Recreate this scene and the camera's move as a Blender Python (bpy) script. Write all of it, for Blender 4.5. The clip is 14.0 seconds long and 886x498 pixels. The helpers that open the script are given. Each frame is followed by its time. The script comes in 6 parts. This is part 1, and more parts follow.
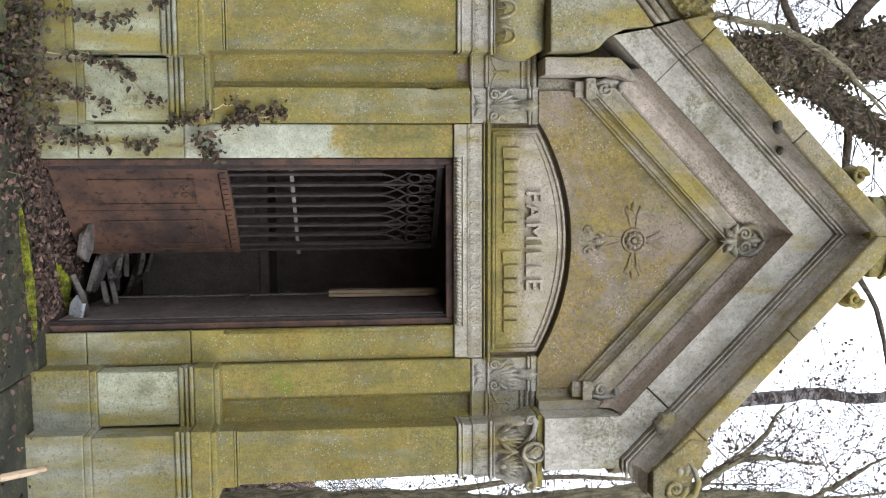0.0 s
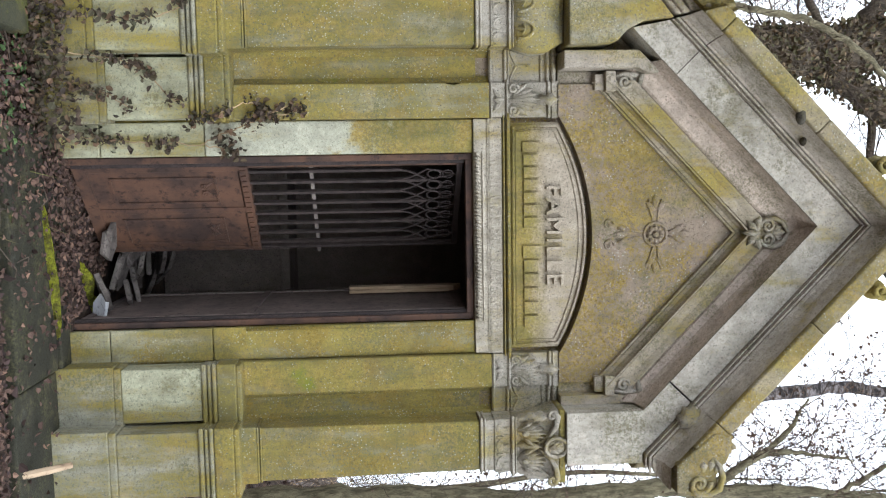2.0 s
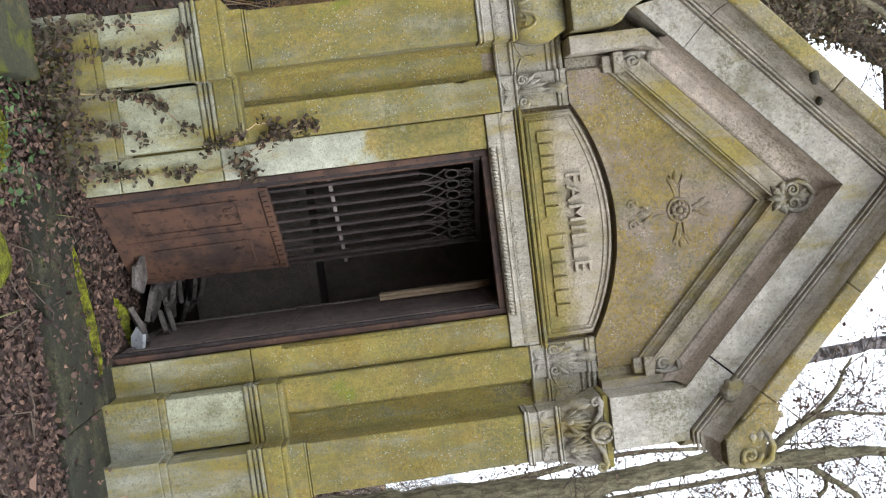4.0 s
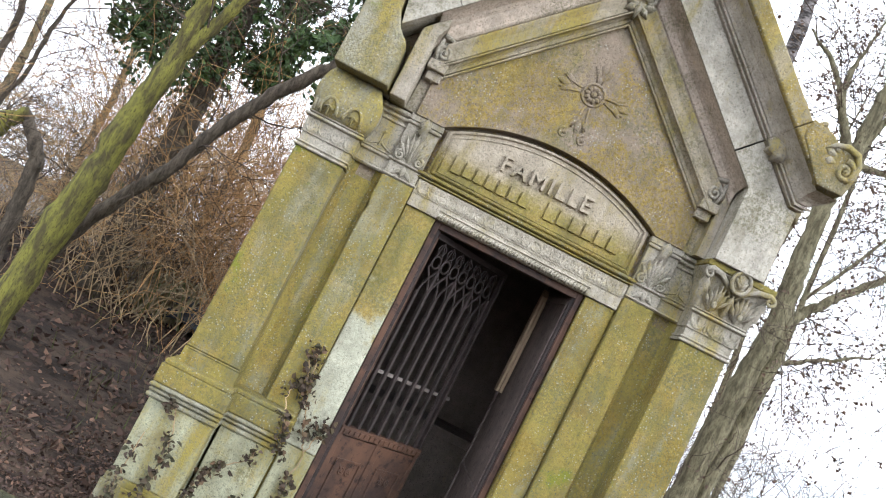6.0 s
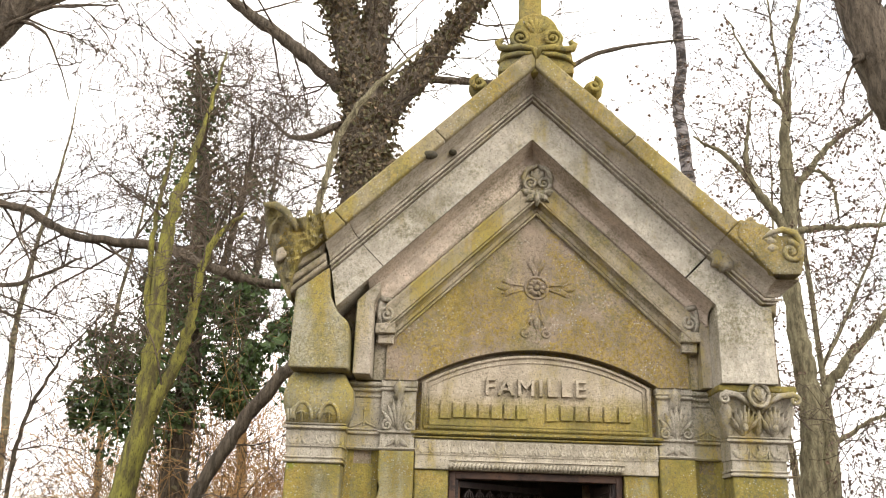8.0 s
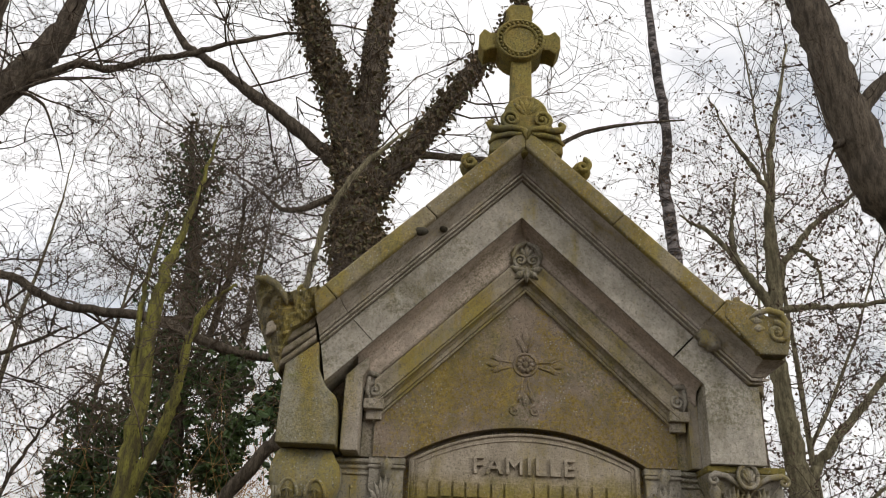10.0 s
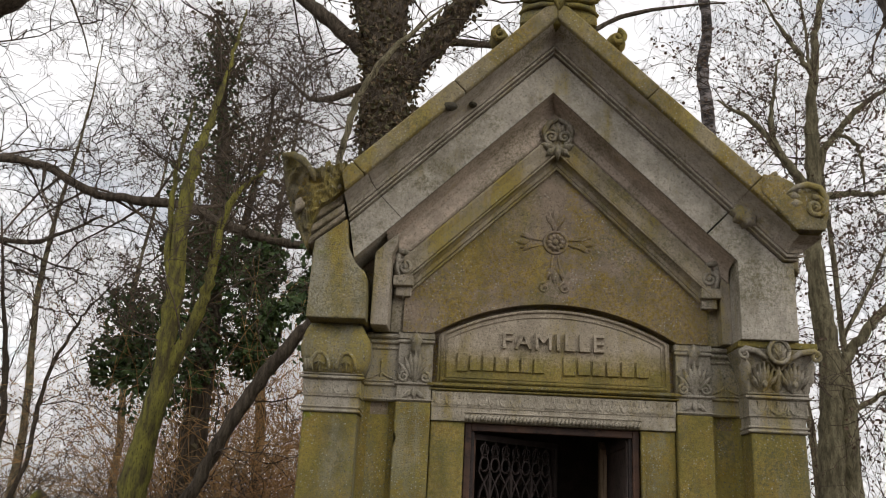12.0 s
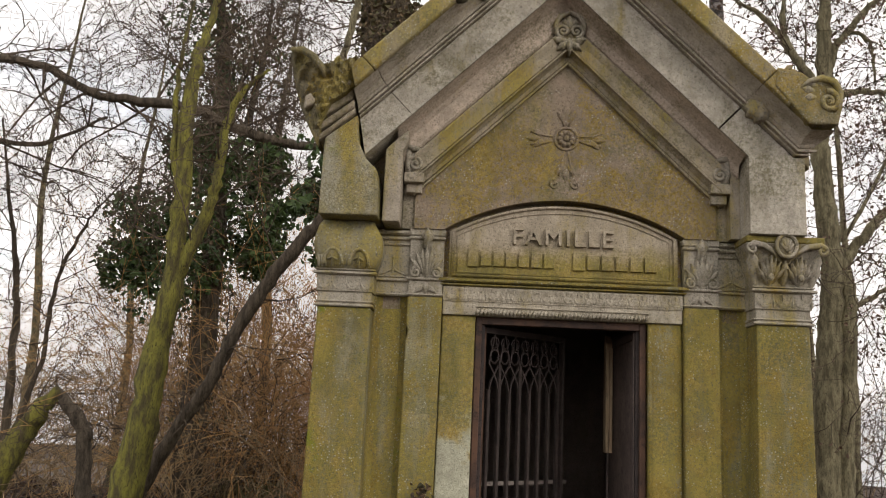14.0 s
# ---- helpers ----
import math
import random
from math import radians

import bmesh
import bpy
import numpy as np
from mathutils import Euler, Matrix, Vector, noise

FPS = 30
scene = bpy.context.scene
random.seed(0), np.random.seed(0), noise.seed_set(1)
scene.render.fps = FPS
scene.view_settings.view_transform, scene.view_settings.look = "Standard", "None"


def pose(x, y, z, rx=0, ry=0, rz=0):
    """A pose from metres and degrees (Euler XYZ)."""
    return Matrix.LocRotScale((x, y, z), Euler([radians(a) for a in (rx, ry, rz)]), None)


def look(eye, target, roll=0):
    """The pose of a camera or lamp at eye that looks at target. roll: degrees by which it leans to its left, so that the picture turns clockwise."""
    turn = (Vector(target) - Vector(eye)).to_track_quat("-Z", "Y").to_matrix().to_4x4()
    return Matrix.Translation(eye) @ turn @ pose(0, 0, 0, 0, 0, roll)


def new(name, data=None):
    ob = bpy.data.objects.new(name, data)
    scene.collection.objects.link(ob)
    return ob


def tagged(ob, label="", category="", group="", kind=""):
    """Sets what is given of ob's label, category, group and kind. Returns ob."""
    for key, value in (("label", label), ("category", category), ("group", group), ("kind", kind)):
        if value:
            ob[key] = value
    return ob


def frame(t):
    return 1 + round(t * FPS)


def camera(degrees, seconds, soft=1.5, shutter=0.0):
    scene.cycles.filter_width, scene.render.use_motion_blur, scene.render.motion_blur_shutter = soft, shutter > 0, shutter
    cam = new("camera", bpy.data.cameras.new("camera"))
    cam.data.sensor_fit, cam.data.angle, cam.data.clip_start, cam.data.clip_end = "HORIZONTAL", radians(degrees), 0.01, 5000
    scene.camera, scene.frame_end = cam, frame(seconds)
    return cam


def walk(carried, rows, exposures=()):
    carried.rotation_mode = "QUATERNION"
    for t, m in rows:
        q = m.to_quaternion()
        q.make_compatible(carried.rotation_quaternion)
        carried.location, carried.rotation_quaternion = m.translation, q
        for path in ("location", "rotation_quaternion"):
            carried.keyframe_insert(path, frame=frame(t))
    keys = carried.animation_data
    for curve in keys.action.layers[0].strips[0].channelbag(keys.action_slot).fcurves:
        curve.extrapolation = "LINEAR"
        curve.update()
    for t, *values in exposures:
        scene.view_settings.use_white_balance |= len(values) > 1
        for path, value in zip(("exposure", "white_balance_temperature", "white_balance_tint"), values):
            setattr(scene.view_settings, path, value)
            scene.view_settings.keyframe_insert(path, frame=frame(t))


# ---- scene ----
cam = camera(55.0, 14.0, 1.1)
PATH = [
    (0.0, look((-0.385, -4.529, 1.598), (0.030, -0.070, 2.034), 89.25)),
    (0.5, look((-0.381, -4.529, 1.597), (0.044, -0.069, 2.012), 89.09)),
    (1.0, look((-0.375, -4.527, 1.591), (0.043, -0.064, 1.983), 88.97)),
    (1.5, look((-0.375, -4.526, 1.593), (0.052, -0.061, 1.961), 88.82)),
    (2.0, look((-0.380, -4.521, 1.594), (0.054, -0.055, 1.928), 88.68)),
    (2.2, look((-0.384, -4.518, 1.592), (0.050, -0.050, 1.913), 88.69)),
    (4.3, look((-0.399, -4.529, 1.585), (0.043, -0.053, 1.727), 79.05)),
    (4.5, look((-0.402, -4.523, 1.586), (0.046, -0.047, 1.705), 74.69)),
    (5.0, look((-0.431, -4.515, 1.597), (0.081, -0.044, 1.589), 63.68)),
    (5.5, look((-0.441, -4.507, 1.605), (-0.005, -0.029, 1.494), 48.91)),
    (6.0, look((-0.446, -4.517, 1.625), (-0.346, -0.031, 1.971), 26.94)),
    (6.5, look((-0.452, -4.497, 1.659), (-0.491, -0.103, 2.632), 15.95)),
    (7.0, look((-0.442, -4.505, 1.702), (-0.526, -0.187, 2.965), 3.16)),
    (7.5, look((-0.453, -4.518, 1.724), (-0.573, -0.204, 3.000), 1.99)),
    (8.0, look((-0.444, -4.521, 1.741), (-0.514, -0.268, 3.211), 1.95)),
    (8.2, look((-0.439, -4.525, 1.741), (-0.491, -0.338, 3.389), 1.81)),
    (10.3, look((-0.458, -4.562, 1.746), (-0.478, -0.543, 3.532), 2.60)),
    (10.5, look((-0.441, -4.539, 1.724), (-0.476, -0.517, 3.506), 2.80)),
    (11.0, look((-0.439, -4.508, 1.698), (-0.481, -0.438, 3.372), 2.80)),
    (11.5, look((-0.428, -4.479, 1.667), (-0.512, -0.352, 3.185), 2.80)),
    (12.0, look((-0.437, -4.466, 1.649), (-0.6, -0.266, 2.947), 3.00)),
    (12.5, look((-0.463, -4.467, 1.623), (-0.72, -0.228, 2.776), 3.60)),
    (13.0, look((-0.509, -4.474, 1.608), (-0.83, -0.202, 2.609), 4.60)),
    (13.5, look((-0.513, -4.483, 1.588), (-0.819, -0.191, 2.51), 4.80)),
    (14.0, look((-0.492, -4.479, 1.594), (-0.635, -0.158, 2.421), 2.70)),
]
EXPOSURES = [(0.0, 0.12, 5600, 9), (2.2, 0.12, 5600, 9), (4.5, 0.20, 5650, 9), (5.6, 0.30, 5650, 9), (6.4, 0.34, 5750, 9), (7.2, 0.29, 6650, 11), (8.2, 0.22, 6650, 11), (10.3, -1.18, 6400, 11), (11.2, -1.18, 6400, 11), (12.2, -1.16, 6450, 12), (13.0, -1.06, 6650, 12), (13.5, -1.02, 6700, 12), (14.0, -0.80, 6700, 13)]
walk(cam, PATH, EXPOSURES)

# ---- world and sun ----
SUN_TURN, SUN_UP = radians(137), radians(24)
world = bpy.data.worlds.new("overcast_sky")
scene.world = world
world.use_nodes = True
wn, wl = world.node_tree.nodes, world.node_tree.links
wn.clear()
w_out = wn.new("ShaderNodeOutputWorld")
w_bg = wn.new("ShaderNodeBackground")
w_sky = wn.new("ShaderNodeTexSky")
w_sky.sky_type, w_sky.sun_disc, w_sky.sun_elevation, w_sky.sun_rotation = "NISHITA", False, SUN_UP, SUN_TURN
w_co = wn.new("ShaderNodeTexCoord")
w_map = wn.new("ShaderNodeMapping")
w_map.inputs["Scale"].default_value = (1.0, 1.0, 2.6)
w_noise = wn.new("ShaderNodeTexNoise")
w_noise.inputs["Scale"].default_value, w_noise.inputs["Detail"].default_value = 2.2, 6
w_ramp = wn.new("ShaderNodeValToRGB")
w_ramp.color_ramp.elements[0].position, w_ramp.color_ramp.elements[1].position = 0.30, 0.46
w_ramp.color_ramp.elements[0].color = (0.42, 0.42, 0.42, 1)
w_mix = wn.new("ShaderNodeMix")
w_mix.data_type = "RGBA"
w_gain = wn.new("ShaderNodeMix")
w_gain.data_type, w_gain.blend_type = "RGBA", "MULTIPLY"
w_gain.inputs[0].default_value = 1.0
w_gain.inputs[7].default_value = (2.6, 2.6, 2.5, 1)
wl.new(w_co.outputs["Generated"], w_map.inputs[0])
wl.new(w_map.outputs[0], w_noise.inputs["Vector"])
wl.new(w_noise.outputs[0], w_ramp.inputs[0])
wl.new(w_ramp.outputs[0], w_mix.inputs[0])
wl.new(w_sky.outputs[0], w_gain.inputs[6])
wl.new(w_gain.outputs[2], w_mix.inputs[6])
w_mix.inputs[7].default_value = (21.5, 21.2, 20.9, 1)
wl.new(w_mix.outputs[2], w_bg.inputs[0])
w_bg.inputs[1].default_value = 0.115
wl.new(w_bg.outputs[0], w_out.inputs[0])

sun_data = bpy.data.lights.new("sun", "SUN")
sun_data.energy, sun_data.angle, sun_data.color = 1.8, radians(28), (1.0, 0.94, 0.84)
sun = new("sun", sun_data)
sun.matrix_world = look((6.0, -6.43, 5.4), (0, 0, 1.5))


# ---- materials ----
def mat(name, rough=0.9):
    m = bpy.data.materials.new(name)
    m.use_nodes = True
    n = m.node_tree.nodes
    bs = n["Principled BSDF"]
    bs.inputs["Roughness"].default_value = rough
    bs.inputs["Specular IOR Level"].default_value = 0.25
    return m, n, m.node_tree.links, bs


def noise_node(n, l, co, scale, detail=5, rough=0.6, stretch=None, off=0.0):
    t = n.new("ShaderNodeTexNoise")
    t.inputs["Scale"].default_value, t.inputs["Detail"].default_value, t.inputs["Roughness"].default_value = scale, detail, rough
    mp = n.new("ShaderNodeMapping")
    mp.inputs["Location"].default_value = (off, off * 0.7, off * 1.3)
    if stretch:
        mp.inputs["Scale"].default_value = stretch
    l.new(co, mp.inputs[0])
    l.new(mp.outputs[0], t.inputs["Vector"])
    return t.outputs[0]


def ramp_node(n, l, fac, a, b):
    r = n.new("ShaderNodeMapRange")
    r.interpolation_type = "SMOOTHSTEP"
    r.inputs[1].default_value, r.inputs[2].default_value = a, b
    l.new(fac, r.inputs[0])
    return r.outputs[0]


def mix_node(n, l, fac, a, b, blend="MIX"):
    m = n.new("ShaderNodeMix")
    m.data_type, m.blend_type = "RGBA", blend
    for k, v in ((0, fac), (6, a), (7, b)):
        if isinstance(v, (int, float)):
            m.inputs[k].default_value = v
        elif isinstance(v, tuple):
            m.inputs[k].default_value = (*v, 1)
        else:
            l.new(v, m.inputs[k])
    return m.outputs[2]


def bump_node(n, l, bs, heights, dist=0.004):
    last = None
    for h, strength in heights:
        b = n.new("ShaderNodeBump")
        b.inputs["Strength"].default_value, b.inputs["Distance"].default_value = strength, dist
        l.new(h, b.inputs["Height"])
        if last:
            l.new(last, b.inputs["Normal"])
        last = b.outputs[0]
    l.new(last, bs.inputs["Normal"])


def stone(name, base, algae=0.5, ochre=0.3, moss=0.1, specks=0.5, dark=0.4, seed=0.0, lichen_from=None, film_below=None, crusts=0.7, tone=1.0):
    """Weathered limestone: algae film, ochre lichen, moss, pale lichen specks, dark streaks."""
    m, n, l, bs = mat(name, 0.92)
    co = n.new("ShaderNodeTexCoord").outputs["Object"]
    big = noise_node(n, l, co, 1.6, 5, 0.62, off=seed)
    streak = noise_node(n, l, co, 3.0, 5, 0.6, (2.2, 2.2, 0.45), off=seed + 3)
    mid = noise_node(n, l, co, 7.0, 6, 0.7, off=seed + 5)
    fine = noise_node(n, l, co, 90, 4, 0.75, off=seed + 9)
    grain = noise_node(n, l, co, 320, 2, 0.6)
    c = mix_node(n, l, ramp_node(n, l, mid, 0.3, 0.7), tuple(v * 0.82 for v in base), tuple(min(1, v * 1.14) for v in base))
    speck = noise_node(n, l, co, 55, 6, 0.8, off=seed + 2)
    c = mix_node(n, l, ramp_node(n, l, speck, 0.38, 0.62), mix_node(n, l, 0.35, c, (0.10, 0.095, 0.07)), c)
    f_al = ramp_node(n, l, mix_node(n, l, 0.3, streak, speck), 0.60 - 0.42 * algae, 0.80 - 0.42 * algae)
    film = mix_node(n, l, ramp_node(n, l, mix_node(n, l, 0.5, speck, streak), 0.36, 0.62), (0.125, 0.114, 0.034), (0.325, 0.262, 0.072))
    film = mix_node(n, l, ramp_node(n, l, mid, 0.40, 0.72), film, mix_node(n, l, ramp_node(n, l, speck, 0.36, 0.64), (0.215, 0.148, 0.038), (0.375, 0.285, 0.09)))
    c = mix_node(n, l, f_al, c, film)
    if lichen_from:
        sep = n.new("ShaderNodeSeparateXYZ")
        l.new(co, sep.inputs[0])
        add = n.new("ShaderNodeMath")
        add.operation, add.inputs[1].default_value = "MULTIPLY_ADD", 1.0
        l.new(mid, add.inputs[0])
        l.new(sep.outputs[2], add.inputs[2])
        f_li = ramp_node(n, l, add.outputs[0], lichen_from + 0.40, lichen_from + 0.62)
        c = mix_node(n, l, f_li, c, film)
    if film_below:
        sep = n.new("ShaderNodeSeparateXYZ")
        l.new(co, sep.inputs[0])
        add = n.new("ShaderNodeMath")
        add.operation, add.inputs[1].default_value = "MULTIPLY_ADD", 0.35
        l.new(mix_node(n, l, 0.5, mid, speck), add.inputs[0])
        l.new(sep.outputs[2], add.inputs[2])
        c = mix_node(n, l, ramp_node(n, l, add.outputs[0], film_below + 0.26, film_below + 0.11), c, film)
    pat = mix_node(n, l, 0.22, mix_node(n, l, 0.35, noise_node(n, l, co, 3.1, 9, 0.74, off=seed + 61), big), speck)
    f_oc = ramp_node(n, l, pat, 0.66 - 0.22 * ochre, 0.70 - 0.22 * ochre)
    f_oc2 = n.new("ShaderNodeMath")
    f_oc2.operation = "MULTIPLY"
    l.new(f_oc, f_oc2.inputs[0])
    l.new(ramp_node(n, l, fine, 0.36, 0.6), f_oc2.inputs[1])
    c = mix_node(n, l, f_oc2.outputs[0], c, mix_node(n, l, ramp_node(n, l, speck, 0.4, 0.6), (0.15, 0.104, 0.022), (0.305, 0.222, 0.05)))
    m2 = noise_node(n, l, co, 2.7, 6, 0.65, off=seed + 17)
    f_mo = ramp_node(n, l, m2, 0.75 - 0.25 * moss, 0.83 - 0.25 * moss)
    c = mix_node(n, l, f_mo, c, (0.20, 0.21, 0.028))
    # crusty grey-green lichen in patches, broken up into grains
    f_gr = n.new("ShaderNodeMath")
    f_gr.operation = "MULTIPLY"
    l.new(ramp_node(n, l, noise_node(n, l, co, 2.4, 6, 0.72, off=seed + 53), 0.50, 0.60), f_gr.inputs[0])
    grains = ramp_node(n, l, noise_node(n, l, co, 70, 5, 0.8, off=seed + 57), 0.47, 0.56)
    f_cl = n.new("ShaderNodeMath")
    f_cl.operation, f_cl.inputs[1].default_value = "MULTIPLY", crusts
    l.new(grains, f_cl.inputs[0])
    l.new(f_cl.outputs[0], f_gr.inputs[1])
    c = mix_node(n, l, f_gr.outputs[0], c, (0.135, 0.128, 0.062))
    vo = n.new("ShaderNodeTexVoronoi")
    vo.inputs["Scale"].default_value = 62
    l.new(co, vo.inputs["Vector"])
    f_sp = n.new("ShaderNodeMath")
    f_sp.operation = "MULTIPLY"
    l.new(ramp_node(n, l, vo.outputs["Distance"], 0.34, 0.05), f_sp.inputs[0])
    l.new(ramp_node(n, l, noise_node(n, l, co, 9, 4, 0.7, off=seed + 21), 0.66 - 0.2 * specks, 0.74 - 0.2 * specks), f_sp.inputs[1])
    c = mix_node(n, l, f_sp.outputs[0], c, (0.42, 0.41, 0.355))
    c = mix_node(n, l, ramp_node(n, l, fine, 0.47, 0.33), c, tuple(v * 0.36 for v in base))
    if tone != 1.0:
        c = mix_node(n, l, 1.0, c, (tone, tone, tone * 0.9), "MULTIPLY")
    f_dk = ramp_node(n, l, noise_node(n, l, co, 2.2, 6, 0.7, (3, 3, 0.7), off=seed + 31), 0.82 - 0.3 * dark, 1.0 - 0.3 * dark)
    c = mix_node(n, l, f_dk, c, (0.075, 0.072, 0.058))
    crust = mix_node(n, l, 0.35, noise_node(n, l, co, 4.2, 7, 0.74, (1.2, 1.2, 0.8), off=seed + 41), speck)
    f_cr = n.new("ShaderNodeMath")
    f_cr.operation, f_cr.inputs[1].default_value = "MULTIPLY", 0.25 + 0.4 * dark
    l.new(ramp_node(n, l, crust, 0.50, 0.60), f_cr.inputs[0])
    c = mix_node(n, l, f_cr.outputs[0], c, (0.105, 0.092, 0.045))
    l.new(c, bs.inputs["Base Color"])
    bump_node(n, l, bs, ((mid, 0.4), (speck, 0.5), (fine, 0.6), (grain, 0.3)), 0.009)
    return m


STONE_SHAFT = stone("stone_with_green_algae", (0.35, 0.33, 0.25), 0.72, 0.62, 0.60, 0.95, 0.55, 1, tone=0.86)
STONE_JAMB = stone("stone_with_ochre_lichen", (0.38, 0.36, 0.27), 0.62, 0.70, 0.1, 0.95, 0.35, 4, tone=0.92)
STONE_FASCIA = stone("grey_weathered_stone", (0.51, 0.465, 0.385), 0.18, 0.30, 0.15, 0.75, 0.55, 7)
STONE_MOULD = stone("grey_moulded_stone", (0.46, 0.40, 0.32), 0.32, 0.2, 0.12, 0.5, 0.6, 12)
STONE_TYMP = stone("tympanum_stone", (0.31, 0.243, 0.18), 0.24, 0.86, 0.2, 0.8, 0.45, 15)
STONE_PANEL = stone("pale_carved_stone", (0.46, 0.39, 0.295), 0.2, 0.12, 0.1, 0.3, 0.2, 19, None, 2.44, 0.12)
STONE_LINTEL = stone("pale_lintel_stone", (0.50, 0.445, 0.355), 0.22, 0.15, 0.08, 0.4, 0.25, 21, crusts=0.25)
STONE_PLINTH = stone("plinth_stone", (0.46, 0.44, 0.37), 0.52, 0.1, 0.35, 0.45, 0.4, 23, tone=0.75)
STONE_CLEAN = stone("cleaner_pale_stone", (0.50, 0.49, 0.37), 0.40, 0.1, 0.2, -0.1, 0.25, 27, tone=0.88)
STONE_RISE = stone("pale_stone_with_lichen_above", (0.50, 0.49, 0.37), 0.12, 0.1, 0.0, -0.1, 0.1, 27, 1.5)
STONE_TOP = stone("mossy_coping_stone", (0.33, 0.275, 0.17), 0.45, 0.75, 0.12, 0.85, 0.5, 31)
STONE_CAP = stone("carved_capital_stone", (0.42, 0.38, 0.31), 0.34, 0.1, 0.15, 0.5, 0.5, 35)
STONE_CROSS = stone("mossy_cross_stone", (0.20, 0.19, 0.13), 0.75, 0.2, 0.3, 0.4, 0.6, 39)
STONE_ERODED = stone("eroded_mossy_stone", (0.19, 0.165, 0.108), 0.5, 0.5, 0.4, 0.6, 0.8, 43)
STONE_PIER = stone("grey_green_cracked_stone", (0.37, 0.345, 0.26), 0.45, 0.45, 0.35, 0.9, 0.5, 77)
STONE_SLAB = stone("dark_green_mossy_slab", (0.10, 0.10, 0.06), 0.2, 0.0, 0.85, -0.2, 0.5, 81, tone=0.45)
# near-black: the shade inside the coping's worn chips, put into the colour
STONE_CHIP_SHADE = stone("worn_hollow_shade", (0.06, 0.052, 0.04), 0.1, 0.0, 0.0, -0.5, 0.6, 71)
STONE_STEP = stone("mossy_step_stone", (0.05, 0.048, 0.034), -0.1, 0.0, 0.45, -0.6, 0.7, 47, tone=0.55)
STONE_BAND = stone("green_raking_band", (0.45, 0.385, 0.285), 0.44, 0.28, 0.12, 0.5, 0.45, 61)
STONE_CROWN = stone("brownish_crown_moulding", (0.53, 0.47, 0.385), 0.24, 0.3, 0.1, 0.5, 0.5, 67)
STONE_HOLLOW = stone("pinkish_hollow_moulding", (0.58, 0.48, 0.385), 0.12, 0.1, 0.05, 0.3, 0.3, 55)
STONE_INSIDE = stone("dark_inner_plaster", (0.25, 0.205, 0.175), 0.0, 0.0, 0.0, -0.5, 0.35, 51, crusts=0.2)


def plain(name, a, b, scale=12, rough=0.8, metal=0.0, stretch=None, bump=0.4, dist=0.004, mid=(0.35, 0.65), seed=0):
    m, n, l, bs = mat(name, rough)
    bs.inputs["Metallic"].default_value = metal
    co = n.new("ShaderNodeTexCoord").outputs["Object"]
    f = noise_node(n, l, co, scale, 6, 0.65, stretch, seed)
    f2 = noise_node(n, l, co, scale * 6, 4, 0.7, stretch, seed + 2)
    c = mix_node(n, l, ramp_node(n, l, f, *mid), a, b)
    c = mix_node(n, l, ramp_node(n, l, f2, 0.5, 0.3), c, tuple(v * 0.5 for v in a))
    l.new(c, bs.inputs["Base Color"])
    bump_node(n, l, bs, ((f, bump), (f2, bump)), dist)
    return m


IRON = plain("rusty_brown_iron", (0.036, 0.024, 0.020), (0.105, 0.055, 0.034), 3, 0.6, 0.0)
IRON_DARK = plain("dark_painted_iron", (0.026, 0.020, 0.018), (0.052, 0.038, 0.034), 14, 0.65)
IRON_INNER = plain("brown_sheet_iron", (0.10, 0.078, 0.068), (0.17, 0.13, 0.112), 5, 0.6)
WOOD = plain("raw_weathered_wood", (0.30, 0.21, 0.13), (0.45, 0.34, 0.22), 6, 0.8, 0, (1, 1, 0.1))
RUBBLE = plain("broken_slab", (0.07, 0.058, 0.05), (0.17, 0.145, 0.125), 7)
RUBBLE_PALE = plain("broken_pale_marble", (0.42, 0.42, 0.42), (0.55, 0.55, 0.54), 5)
SOIL = plain("forest_soil", (0.03, 0.021, 0.016), (0.085, 0.058, 0.040), 2.4, 0.95, dist=0.03)
BARK_MOSSY = plain("mossy_bark", (0.10, 0.085, 0.04), (0.27, 0.255, 0.055), 6, 0.95, 0, (3, 3, 0.8), 0.9, 0.02)
BARK_DARK = plain("dark_bark", (0.07, 0.056, 0.042), (0.18, 0.145, 0.105), 8, 0.95, 0, (3, 3, 0.6), 1.0, 0.02)
BARK_GREY = plain("grey_green_bark", (0.125, 0.108, 0.066), (0.31, 0.275, 0.17), 8, 0.95, 0, (3, 3, 0.8), 0.9, 0.02)
BARK_BIRCH = plain("birch_bark", (0.035, 0.030, 0.028), (0.28, 0.25, 0.24), 5, 0.9, 0, (1, 1, 2.5), 0.6, 0.01, (0.42, 0.62))
TWIG = plain("brown_twigs", (0.06, 0.046, 0.035), (0.155, 0.118, 0.085), 3, 0.95)
TWIG_DRY = plain("dry_tan_stems", (0.22, 0.16, 0.095), (0.50, 0.36, 0.20), 1.2, 0.95)
TWIG_ORANGE = plain("orange_tan_stems", (0.34, 0.19, 0.075), (0.62, 0.38, 0.16), 1.0, 0.95)
MOSS = plain("bright_moss", (0.10, 0.088, 0.014), (0.33, 0.345, 0.02), 24, 0.95, 0, None, 1.0, 0.03)


